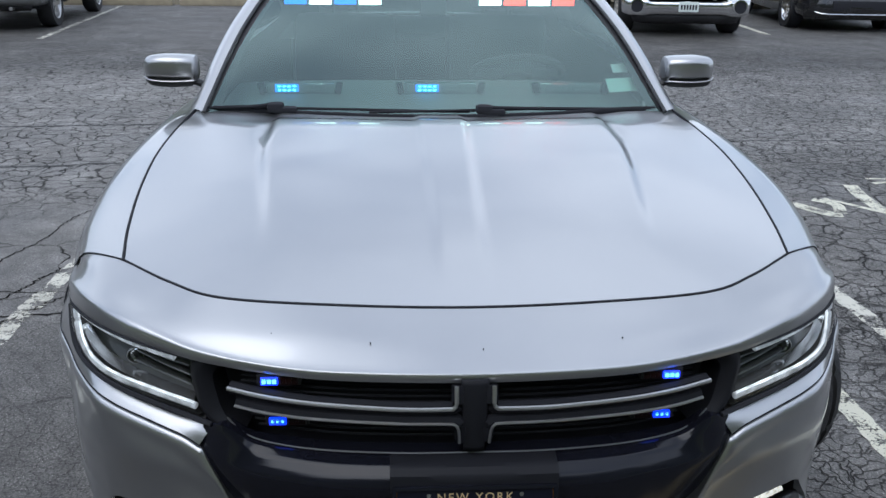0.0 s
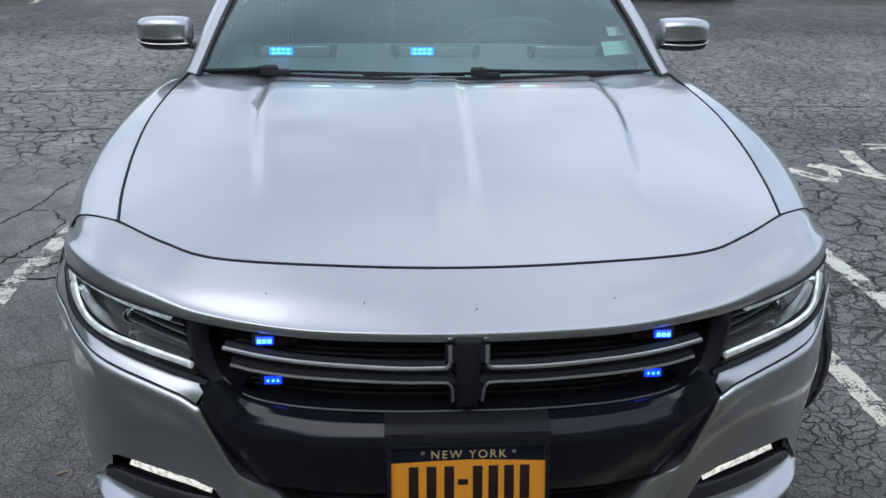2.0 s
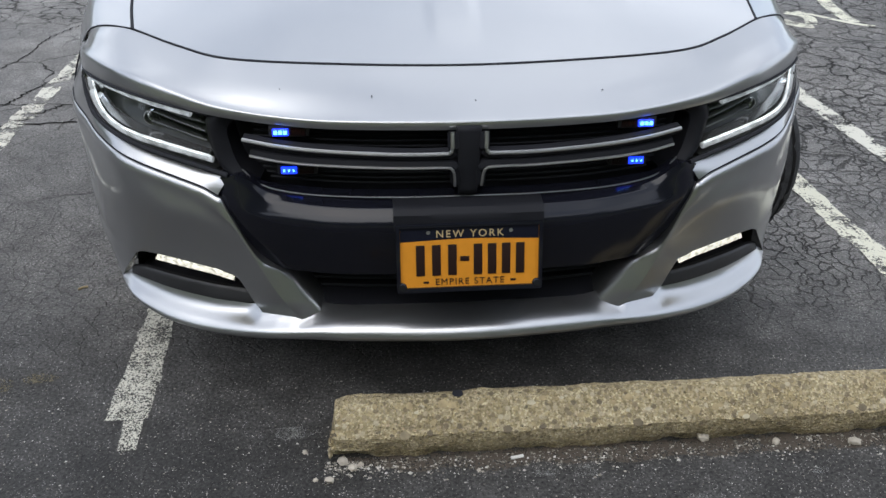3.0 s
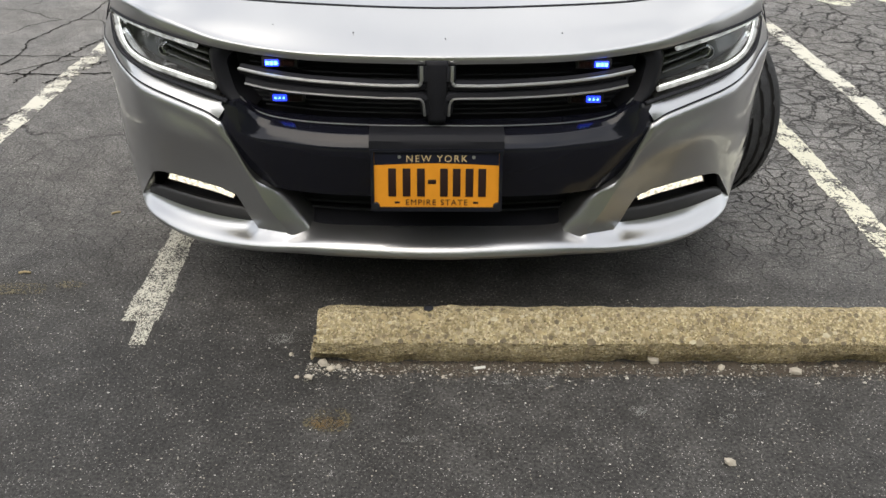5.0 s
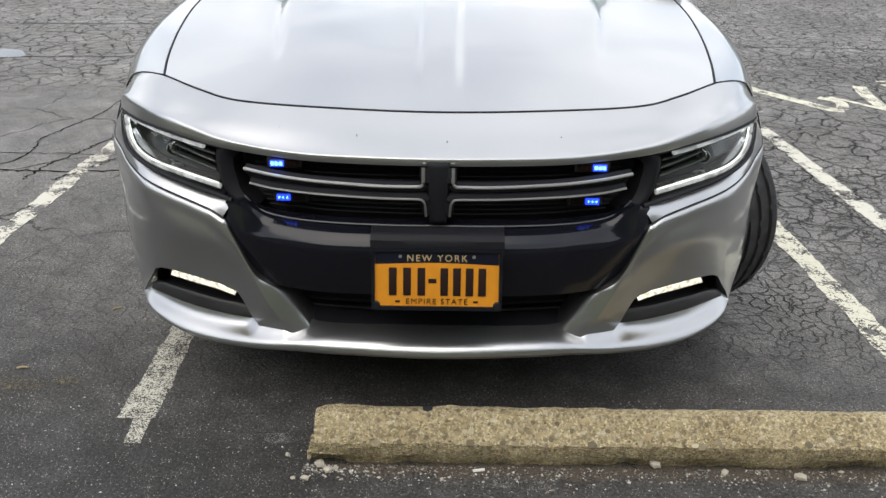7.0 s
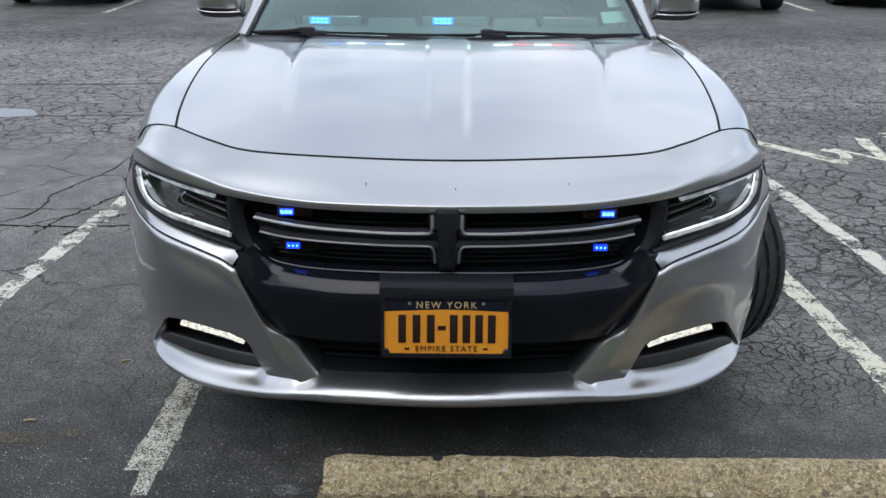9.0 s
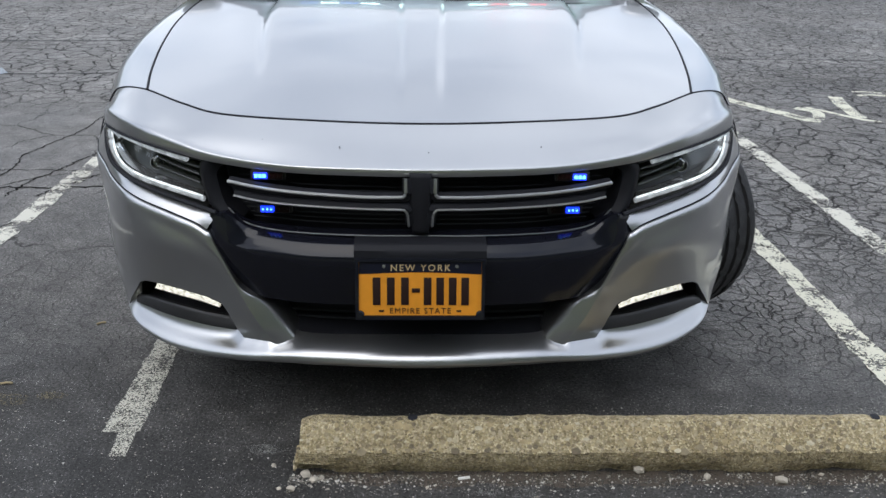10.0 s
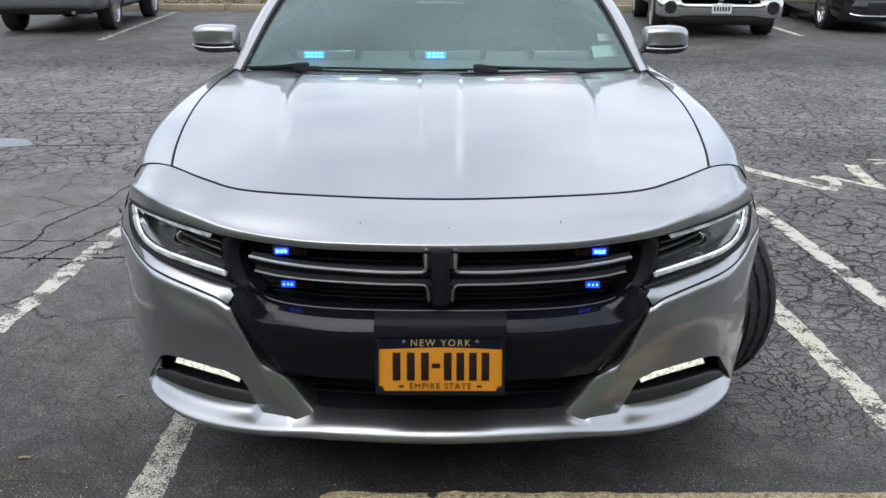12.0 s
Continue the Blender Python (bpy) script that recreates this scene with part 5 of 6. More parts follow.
    # inspection stickers inside the glass
    for c, w, h, mat in (((0.664, 1.648, 1.056), 0.125, 0.078, STICKER), ((0.668, 1.745, 1.102), 0.066, 0.052, STICKER_PALE)):
        bm = bmesh.new()
        box(bm, c, (w, h, 0.0015), 0, Matrix.Rotation(radians(-4), 3, "Y") @ Matrix.Rotation(radians(29), 3, "X"))
        part("sticker", bm, mat, car, "small pale green windscreen sticker")


def stance(x, y, z):
    """Draws the body out to its true length, width and ride height."""
    k = np.interp(y, [0, 0.39, 1.44, 2.4, 3.6, 5.0], [1.0, 1.004, 1.045, 1.045, 1.02, 1.0])
    return x * k, np.interp(y, [-1, 0, 0.39, 1.44, 1.75, 5.0], [-1, 0, 0.402, 1.56, 1.865, 5.10]), z + np.interp(y, [0, 0.4, 1.44], [0.014, 0.013, 0.010])


def settle(car):
    for ob in car.children_recursive:
        if ob.type == "MESH" and ob.matrix_basis == Matrix.Identity(4) and (ob.parent == car or ob.parent.matrix_basis == Matrix.Identity(4)) and ob.parent.type != "EMPTY" or (ob.type == "MESH" and ob.parent == car and ob.matrix_basis == Matrix.Identity(4)):
            for v in ob.data.vertices:
                v.co = stance(*v.co)


def sedan():
    car = thing("police_car", "silver police sedan with blue warning lights in the grille", "car")
    front_end(car)
    bumper(car)
    grille(car)
    for s in (1, -1):
        headlight(car, s)
    cabin(car)
    plate(car)
    settle(car)
    for s in (1, -1):
        wheel(car, s * WHEEL_X, stance(0, WHEEL_Y, 0)[1], STEER, s)
        wheel(car, s * WHEEL_X, stance(0, 4.03, 0)[1], 0, s)


sedan()

# ---- parking stop and debris ----
def concrete_material():
    m = material("stop_concrete", (0.36, 0.32, 0.24), 0.85)
    n, l = m.node_tree.nodes, m.node_tree.links
    b = n["Principled BSDF"]
    tc = n.new("ShaderNodeTexCoord")
    vor = n.new("ShaderNodeTexVoronoi")
    vor.inputs["Scale"].default_value = 210.0
    big = n.new("ShaderNodeTexVoronoi")
    big.inputs["Scale"].default_value = 62.0
    grain = n.new("ShaderNodeTexNoise")
    grain.inputs["Scale"].default_value, grain.inputs["Detail"].default_value = 70.0, 8
    stain = n.new("ShaderNodeTexNoise")
    stain.inputs["Scale"].default_value, stain.inputs["Detail"].default_value = 7.0, 7
    for q in (vor, big, grain, stain):
        l.new(tc.outputs["Object"], q.inputs["Vector"])
    ramp = n.new("ShaderNodeValToRGB")
    cols = ((0.0, (0.10, 0.075, 0.035)), (0.3, (0.46, 0.37, 0.20)), (0.5, (0.26, 0.21, 0.115)), (0.75, (0.62, 0.52, 0.33)), (1.0, (0.15, 0.12, 0.08)))
    el = ramp.color_ramp.elements
    el[0].position, el[0].color = cols[0][0], (*cols[0][1], 1)
    el[1].position, el[1].color = cols[-1][0], (*cols[-1][1], 1)
    for p, c in cols[1:-1]:
        e = el.new(p)
        e.color = (*c, 1)
    l.new(vor.outputs["Color"], ramp.inputs["Fac"])
    mix = n.new("ShaderNodeMixRGB")
    mix.blend_type, mix.inputs["Fac"].default_value = "OVERLAY", 0.75
    l.new(ramp.outputs["Color"], mix.inputs["Color1"])
    l.new(grain.outputs["Fac"], mix.inputs["Color2"])
    mix2 = n.new("ShaderNodeMixRGB")
    mix2.blend_type, mix2.inputs["Fac"].default_value = "SOFT_LIGHT", 0.6
    l.new(mix.outputs["Color"], mix2.inputs["Color1"])
    l.new(stain.outputs["Fac"], mix2.inputs["Color2"])
    sep = n.new("ShaderNodeSeparateColor")
    l.new(big.outputs["Color"], sep.inputs[0])
    pick, inside, both_of = n.new("ShaderNodeMapRange"), n.new("ShaderNodeMapRange"), n.new("ShaderNodeMath")
    for q, src, lims in ((pick, sep.outputs[0], (0.52, 0.56, 0.0, 0.85)), (inside, big.outputs["Distance"], (0.36, 0.48, 1.0, 0.0))):
        for key, v in zip(("From Min", "From Max", "To Min", "To Max"), lims):
            q.inputs[key].default_value = v
        l.new(src, q.inputs["Value"])
    both_of.operation = "MULTIPLY"
    l.new(pick.outputs[0], both_of.inputs[0])
    l.new(inside.outputs[0], both_of.inputs[1])
    stones = n.new("ShaderNodeValToRGB")
    es = stones.color_ramp.elements
    es[0].color, es[1].color = (0.13, 0.105, 0.07, 1), (0.58, 0.51, 0.36, 1)
    es.new(0.35).color = (0.24, 0.19, 0.115, 1)
    es.new(0.65).color = (0.44, 0.36, 0.22, 1)
    l.new(sep.outputs[1], stones.inputs["Fac"])
    mix3 = n.new("ShaderNodeMixRGB")
    l.new(both_of.outputs[0], mix3.inputs["Fac"])
    l.new(mix2.outputs["Color"], mix3.inputs["Color1"])
    l.new(stones.outputs["Color"], mix3.inputs["Color2"])
    l.new(mix3.outputs["Color"], b.inputs["Base Color"])
    bp = n.new("ShaderNodeBump")
    bp.inputs["Strength"].default_value, bp.inputs["Distance"].default_value = 0.9, 0.006
    add = n.new("ShaderNodeMath")
    l.new(vor.outputs["Distance"], add.inputs[0])
    l.new(grain.outputs["Fac"], add.inputs[1])
    l.new(add.outputs[0], bp.inputs["Height"])
    l.new(bp.outputs["Normal"], b.inputs["Normal"])
    return m


CONCRETE = concrete_material()
PEBBLE_TAN = material("pebble_tan", (0.38, 0.30, 0.165), 0.8, vary=0.25, scale=60.0)
PEBBLE_DULL = material("pebble_dull", (0.25, 0.205, 0.125), 0.8, vary=0.25, scale=60.0)
PEBBLE_GREY = material("pebble_grey", (0.15, 0.12, 0.075), 0.8, vary=0.25, scale=60.0)
PEBBLE_PALE = material("pebble_pale", (0.52, 0.46, 0.32), 0.8, vary=0.2, scale=60.0)
PEBBLE = material("pebble", (0.50, 0.45, 0.37), 0.8, vary=0.25, scale=40.0, bump=0.5, bump_scale=90.0)


def mixed_grit():
    """Each grain takes its own tone."""
    m = material("mixed_grit", (0.4, 0.36, 0.28), 0.85)
    n, l = m.node_tree.nodes, m.node_tree.links
    geo, ramp = n.new("ShaderNodeNewGeometry"), n.new("ShaderNodeValToRGB")
    tones = ((0.0, (0.10, 0.095, 0.08)), (0.4, (0.24, 0.22, 0.18)), (0.75, (0.42, 0.39, 0.33)), (1.0, (0.66, 0.64, 0.59)))
    el = ramp.color_ramp.elements
    el[0].color, el[1].color = (*tones[0][1], 1), (*tones[3][1], 1)
    for p, c in tones[1:3]:
        el.new(p).color = (*c, 1)
    l.new(geo.outputs["Random Per Island"], ramp.inputs["Fac"])
    l.new(ramp.outputs["Color"], n["Principled BSDF"].inputs["Base Color"])
    return m


GRIT = mixed_grit()
DIRT = worn_paint("dirt", (0.075, 0.060, 0.045), 0.46, 22.0)


def parking_stop():
    stop = thing("parking_stop", "weathered concrete wheel stop with exposed pebbles", "wheel stop")
    x0, x1, n = -0.328, 1.52, 120
    sect = [(0.075, 0.0), (0.068, 0.065), (0.034, 0.124), (0.014, 0.130), (-0.004, 0.1285), (-0.030, 0.110), (-0.058, 0.083), (-0.066, 0.074), (-0.065, 0.04), (-0.060, 0.018), (-0.052, 0.0)]
    bm = bmesh.new()
    rows = []
    for i in range(n + 1):
        x = x0 + (x1 - x0) * i / n
        edge = min(i, n - i)
        row = []
        for k, (y, z) in enumerate(sect):
            w = noise.noise(Vector((x * 14, y * 30, z * 30))) * 0.003 + noise.noise(Vector((x * 50, y * 60, z * 60 + 5))) * 0.0016
            chip = max(0.0, 0.3 + noise.noise(Vector((x * 5, 3.0, 1.0))) + 0.5 * noise.noise(Vector((x * 21, 3.0, 1.0)))) * 0.026 if k >= 9 else 0
            ex = (0.020 * (z / 0.11) if i == 0 else (-0.020 * (z / 0.11) if i == n else 0)) + (noise.noise(Vector((x + 9, y * 40, z * 40))) * 0.006 if edge == 0 else 0)
            shrink = 1 - ((0.14, 0.05, 0.012)[edge] if edge < 3 else 0)
            row.append(bm.verts.new((x + ex, (y + w + chip) * shrink - 0.024, max(z + w if z > 0 else 0, 0) * shrink)))
        rows.append(row)
    for a, b in zip(rows, rows[1:]):
        for k in range(len(sect) - 1):
            bm.faces.new((a[k], a[k + 1], b[k + 1], b[k]))
    bm.faces.new(rows[0])
    bm.faces.new(rows[-1])
    part("stop_block", bm, CONCRETE, stop)
    for x in (-0.02, 1.215):
        bm = bmesh.new()
        lathe(bm, [(0.0135, 0.0), (0.012, 0.0015), (0.0, 0.002)], 16, Matrix.Translation((x, -0.010, 0.1300)) @ Matrix.Rotation(radians(-90), 4, "Y"))
        part("pin_hole", bm, DARK_VOID, stop)
    # exposed pebbles, mostly low on the sloping face
    rnd = random.Random(5)
    for i in range(230):
        x, k = rnd.uniform(x0 + 0.015, x1 - 0.02), rnd.random() ** 1.5
        y, z = -0.089 + 0.058 * k, 0.0760 + 0.0515 * k
        r = rnd.choice((0.004, 0.005, 0.006, 0.008, 0.011))
        bm = bmesh.new()
        bmesh.ops.create_icosphere(bm, subdivisions=1, radius=r)
        turn = Matrix.Rotation(radians(43), 3, "X")
        sx, sy = rnd.uniform(0.8, 1.5), rnd.uniform(0.7, 1.1)
        for v in bm.verts:
            v.co = Vector((x, y, z)) + turn @ Vector((v.co.x * sx * rnd.uniform(0.85, 1.15), v.co.y * sy * rnd.uniform(0.85, 1.15), v.co.z * 0.22))
        part("pebble", bm, PEBBLE_GREY if k < 0.16 and rnd.random() < 0.5 else rnd.choice((PEBBLE_TAN, PEBBLE_TAN, PEBBLE_TAN, PEBBLE_PALE, PEBBLE_DULL)), stop)
    # broken lumps at the chipped end
    for i in range(26):
        k = rnd.random()
        r = rnd.uniform(0.004, 0.009)
        bm = bmesh.new()
        bmesh.ops.create_icosphere(bm, subdivisions=1, radius=r)
        for v in bm.verts:
            v.co = Vector((x0 + 0.014 * k - 0.001, -0.085 + 0.070 * ((i * 7) % 26) / 26 * (1 - 0.3 * k), 0.008 + 0.07 * k)) + v.co * rnd.uniform(0.8, 1.25)
        part("lump", bm, rnd.choice((CONCRETE, PEBBLE_GREY, PEBBLE_TAN)), stop)


parking_stop()


def stone(x, y, r, seed, label="small pale stone lying on asphalt"):
    rnd = random.Random(seed)
    bm = bmesh.new()
    bmesh.ops.create_icosphere(bm, subdivisions=1, radius=r)
    sx, sy, sz = rnd.uniform(0.9, 1.3), rnd.uniform(0.8, 1.1), rnd.uniform(0.6, 0.85)
    for v in bm.verts:
        k = 1 + 0.65 * noise.noise(v.co * (1.3 / r) + Vector((seed, 0, 0)))
        v.co = Vector((v.co.x * sx, v.co.y * sy, v.co.z * sz)) * k
    low = min(v.co.z for v in bm.verts)
    for v in bm.verts:
        v.co += Vector((x, y, -low - 0.001))
    return tagged(part("stone", bm, PEBBLE, smooth=False), label, "stone", "stones by the wheel stop")


for i, (x, y, r) in enumerate(((-0.329, -0.151, 0.013), (-0.298, -0.085, 0.016), (-0.275, -0.11, 0.011), (-0.255, -0.098, 0.008), (0.576, -0.079, 0.016), (0.752, -0.102, 0.010), (0.940, -0.122, 0.015), (0.676, -0.456, 0.013), (-0.388, -0.042, 0.007), (0.02, -0.135, 0.005), (-0.36, -0.14, 0.007), (1.06, -0.09, 0.007))):
    stone(x, y, r, 31 + i)


def butt():
    bm = bmesh.new()
    tube(bm, [(0.100, -0.106, 0.005), (0.130, -0.100, 0.005)], 0.004, 8, 3)
    tagged(part("cigarette_end", bm, material("paper_white", (0.75, 0.74, 0.70), 0.8)), "white cigarette end on the asphalt", "litter")


butt()


def grit():
    """Loose grit and small gravel drifted along the wheel stop and over the asphalt."""
    rnd = random.Random(11)
    verts, faces = [], []

    def chip(x, y, r):
        k = len(verts)
        a = rnd.uniform(0, 6.28)
        for j in range(4):
            verts.append((x + r * math.cos(a + j * 1.57) * rnd.uniform(0.6, 1.2), y + r * math.sin(a + j * 1.57) * rnd.uniform(0.5, 1.0), 0.0004))
        verts.append((x + rnd.uniform(-0.3, 0.3) * r, y, r * rnd.uniform(0.5, 1.0)))
        faces.extend([(k, k + 1, k + 4), (k + 1, k + 2, k + 4), (k + 2, k + 3, k + 4), (k + 3, k, k + 4)])

    for i in range(6000):
        chip(rnd.uniform(-0.34, 1.6), -0.082 - abs(rnd.gauss(0, 0.026)), 0.0010 + 0.0052 * rnd.random() ** 3)
    for i in range(15000):
        chip(rnd.uniform(-2.0, 2.2), rnd.uniform(-1.1, 0.25), 0.0007 + 0.0031 * rnd.random() ** 3)
    me = bpy.data.meshes.new("grit")
    me.from_pydata(verts, [], faces)
    me.materials.append(GRIT)
    tagged(new("grit", me), "loose pale grit scattered on the asphalt", "gravel", kind="stuff")
    bm = bmesh.new()
    left, right = [], []
    for i in range(81):
        x = -0.30 + 1.90 * i / 80
        w = (0.045 + 0.022 * noise.noise(Vector((x * 9, 0, 0)))) * min(1, i / 8)
        left.append(bm.verts.new((x, -0.074, 0.0045)))
        right.append(bm.verts.new((x, -0.086 - w, 0.0012)))
    for i in range(80):
        bm.faces.new((left[i], left[i + 1], right[i + 1], right[i]))
    tagged(part("dirt_drift", bm, DIRT), "brown dirt drifted along the wheel stop", "dirt", kind="stuff")


grit()


# ---- painted ground letters, too worn to read ----
def ground_mark(pts, width):
    bm = bmesh.new()
    line = spline([(x, y, 0.003) for x, y in pts], 12 * (len(pts) - 1))
    l, r = [], []
    for i, p in enumerate(line):
        d = (line[min(i + 1, len(line) - 1)] - line[max(i - 1, 0)]).normalized()
        s = Vector((-d.y, d.x, 0)) * width / 2
        l.append(bm.verts.new(p + s))
        r.append(bm.verts.new(p - s))
    for i in range(len(line) - 1):
        bm.faces.new((l[i], l[i + 1], r[i + 1], r[i]))
    tagged(part("ground_mark", bm, LINE_PAINT), "worn white painted letter stroke on asphalt", "road marking", kind="structure")




# ---- stains, twigs and scraps on the asphalt ----
MOSS = worn_paint("moss_dirt", (0.12, 0.10, 0.055), 0.52, 26.0)
PALE_STAIN = worn_paint("pale_stain", (0.30, 0.30, 0.28), 0.55, 70.0)
SEAM = worn_paint("open_seam", (0.012, 0.012, 0.012), 0.44, 5.0)


def patch(name, label, mat, x, y, rx, ry, seed, z=0.0022):
    bm = bmesh.new()
    rim = []
    for i in range(28):
        a = 2 * math.pi * i / 28
        k = 1 + 0.45 * noise.noise(Vector((math.cos(a) * 1.4, math.sin(a) * 1.4, seed)))
        rim.append(bm.verts.new((x + rx * k * math.cos(a), y + ry * k * math.sin(a), z)))
    bm.faces.new(rim)
    tagged(part(name, bm, mat, smooth=False), label, "stain", kind="stuff")


for i, (x, y, rx, ry) in enumerate(((-1.26, 0.275, 0.13, 0.028), (-0.256, -0.306, 0.06, 0.045), (-1.10, 0.30, 0.05, 0.02))):
    patch("dirt_patch", "dry yellowish dirt patch on the asphalt", MOSS, x, y, rx, ry, i)
for i, (x, y, rx, ry) in enumerate(((0.269, -0.160, 0.03, 0.02), (0.817, -0.20, 0.025, 0.012), (-0.42, 0.03, 0.06, 0.02), (0.72, -0.30, 0.03, 0.015), (0.50, -0.27, 0.02, 0.02), (0.171, -0.157, 0.032, 0.010), (-0.06, -0.374, 0.022, 0.012))):
    patch("scuff_patch", "pale dusty scuff on the asphalt", PALE_STAIN, x, y, rx, ry, 20 + i)
patch("rust_stain", "small orange rust stain on the asphalt", worn_paint("rust_stain", (0.15, 0.095, 0.035), 0.52, 60.0), -0.262, -0.318, 0.042, 0.020, 44, 0.0026)


def twig(x, y, length, turn, seed):
    bm = bmesh.new()
    d = Vector((math.cos(turn), math.sin(turn), 0)) * length / 2
    c = Vector((x, y, 0.0045))
    tube(bm, [c - d, c + Vector((0, 0.004, 0.001)), c + d], 0.0035, 6, 5)
    tagged(part("twig", bm, PEBBLE_TAN), "short dry twig lying on the asphalt", "twig")


twig(-1.263, 0.364, 0.035, 0.1, 1)
twig(-1.104, 0.756, 0.030, 0.5, 2)


def seam(pts, width):
    """An open construction joint across the lot."""
    bm = bmesh.new()
    line = spline([(x, y, 0.0024) for x, y in pts], 40)
    rows = []
    for i, p in enumerate(line):
        w = width * (0.6 + 0.5 * noise.noise(Vector((i * 0.7, 1, 4))))
        rows.append((bm.verts.new(p + Vector((0, w, 0))), bm.verts.new(p - Vector((0, w, 0)))))
    for a, b in zip(rows, rows[1:]):
        bm.faces.new((a[0], b[0], b[1], a[1]))
    tagged(part("asphalt_seam", bm, SEAM, smooth=False), "dark open joint across the asphalt", "joint", kind="structure")


seam([(1.7, 5.5), (2.61, 5.52), (3.83, 5.51), (7.0, 5.45)], 0.022)
seam([(-1.8, 4.85), (-2.27, 4.85), (-2.8, 4.76), (-6.0, 4.70)], 0.022)
seam([(-1.9, 6.2), (-2.74, 6.17), (-3.32, 6.11), (-6.5, 6.0)], 0.032)


def puddle():
    m = material("wet_film", (0.05, 0.05, 0.05), 0.06, spec=0.9)
    patch("puddle", "shallow puddle on the cracked asphalt", m, -3.72, 4.84, 0.55, 0.22, 51, 0.0030)


puddle()
ground_mark([(2.05, 4.20), (2.13, 4.06), (2.22, 3.91), (2.35, 3.73), (2.46, 3.56), (2.54, 3.53)], 0.100)
ground_mark([(2.50, 3.85), (2.56, 3.80), (2.60, 3.72), (2.545, 3.56)], 0.075)
ground_mark([(2.58, 3.87), (2.66, 3.78), (2.73, 3.68), (2.82, 3.57), (2.92, 3.50)], 0.045)
ground_mark([(2.91, 4.18), (2.86, 3.95), (2.84, 3.74), (2.83, 3.60)], 0.095)
ground_mark([(3.10, 4.34), (3.19, 4.34), (3.30, 4.30)], 0.035)
ground_mark([(3.09, 4.22), (3.20, 4.25), (3.32, 4.20)], 0.045)


def crack(pts, width, seed):
    """A long open crack that wanders across the asphalt."""
    rnd = random.Random(seed)
    line = spline([(x, y, 0.0022) for x, y in pts], 14 * (len(pts) - 1))
    bm = bmesh.new()
    rows = []
    for i, p in enumerate(line):
        d = (line[min(i + 1, len(line) - 1)] - line[max(i - 1, 0)]).normalized()
        side = Vector((-d.y, d.x, 0))
        q = p + side * rnd.uniform(-0.012, 0.012)
        w = width * rnd.uniform(0.35, 1.0) / 2
        rows.append((bm.verts.new(q + side * w), bm.verts.new(q - side * w)))
    for a, b in zip(rows, rows[1:]):
        bm.faces.new((a[0], b[0], b[1], a[1]))
    tagged(part("asphalt_crack", bm, CRACK, smooth=False), "long open crack wandering across the asphalt", "crack", kind="structure")


CRACK = material("crack_dark", (0.014, 0.013, 0.012), 0.9, spec=0.1)
crack([(-3.1, 2.20), (-2.6, 2.21), (-2.21, 2.19), (-1.81, 2.17), (-1.57, 2.20), (-1.1, 2.19)], 0.022, 1)
crack([(-3.0, 2.47), (-2.33, 2.454), (-2.02, 2.448), (-1.645, 2.437), (-1.3, 2.44)], 0.010, 2)
crack([(-2.6, 2.02), (-2.23, 2.23), (-2.12, 2.43), (-2.16, 2.70), (-2.10, 2.94), (-2.02, 3.22), (-1.99, 3.57), (-1.8, 4.0)], 0.013, 3)
crack([(-1.99, 2.05), (-1.95, 2.27), (-1.88, 2.46), (-1.81, 2.68), (-1.74, 2.82), (-1.62, 2.95)], 0.016, 4)
crack([(-1.62, 2.43), (-1.70, 2.30), (-1.76, 2.20), (-1.84, 2.05)], 0.016, 5)


# ---- parked vehicles across the aisle ----
def far_wheel(car, x, y, r, w, s, rim_mat, lift=0.0):
    hub = new("wheel")
    hub.parent = car
    hub.matrix_basis = pose(x, y, r + lift)
    bm = bmesh.new()
    lathe(bm, [(r * 0.66, -w / 2), (r * 0.95, -w / 2), (r, -w * 0.38), (r, w * 0.38), (r * 0.95, w / 2), (r * 0.66, w / 2)], 40)
    part("tyre", bm, RUBBER, hub)
    bm = bmesh.new()
    lathe(bm, [(r * 0.67, s * w * 0.5), (r * 0.62, s * w * 0.42), (r * 0.55, s * w * 0.15), (0.0, s * w * 0.15)], 32)
    for k in range(6):
        m = Matrix.Rotation(k * math.pi / 3, 3, "X")
        box(bm, m @ Vector((s * w * 0.40, r * 0.34, 0)), (0.03, r * 0.56, 0.055), 0.006, m)
    lathe(bm, [(0.0, s * w * 0.47), (r * 0.14, s * w * 0.47), (r * 0.17, s * w * 0.3)], 20)
    part("rim", bm, rim_mat, hub)


def body_shell(car, stations, mat, name="body"):
    """A closed body through stations (y, half width, foot, shoulder)."""
    rows = []
    for y, hw, z0, z1 in stations:
        h = z1 - z0
        rows.append([(-hw * 0.7, y, z0), (-hw * 0.94, y, z0 + 0.04), (-hw, y, z0 + 0.25 * h), (-hw, y, z0 + 0.7 * h), (-hw * 0.95, y, z1 - 0.03), (-hw * 0.8, y, z1), (0, y, z1 + 0.03), (hw * 0.8, y, z1), (hw * 0.95, y, z1 - 0.03), (hw, y, z0 + 0.7 * h), (hw, y, z0 + 0.25 * h), (hw * 0.94, y, z0 + 0.04), (hw * 0.7, y, z0)])
    bm = bmesh.new()
    v = skin(bm, rows, 49, 4)
    bm.faces.new(v[0])
    bm.faces.new(v[-1])
    return part(name, bm, mat, car)


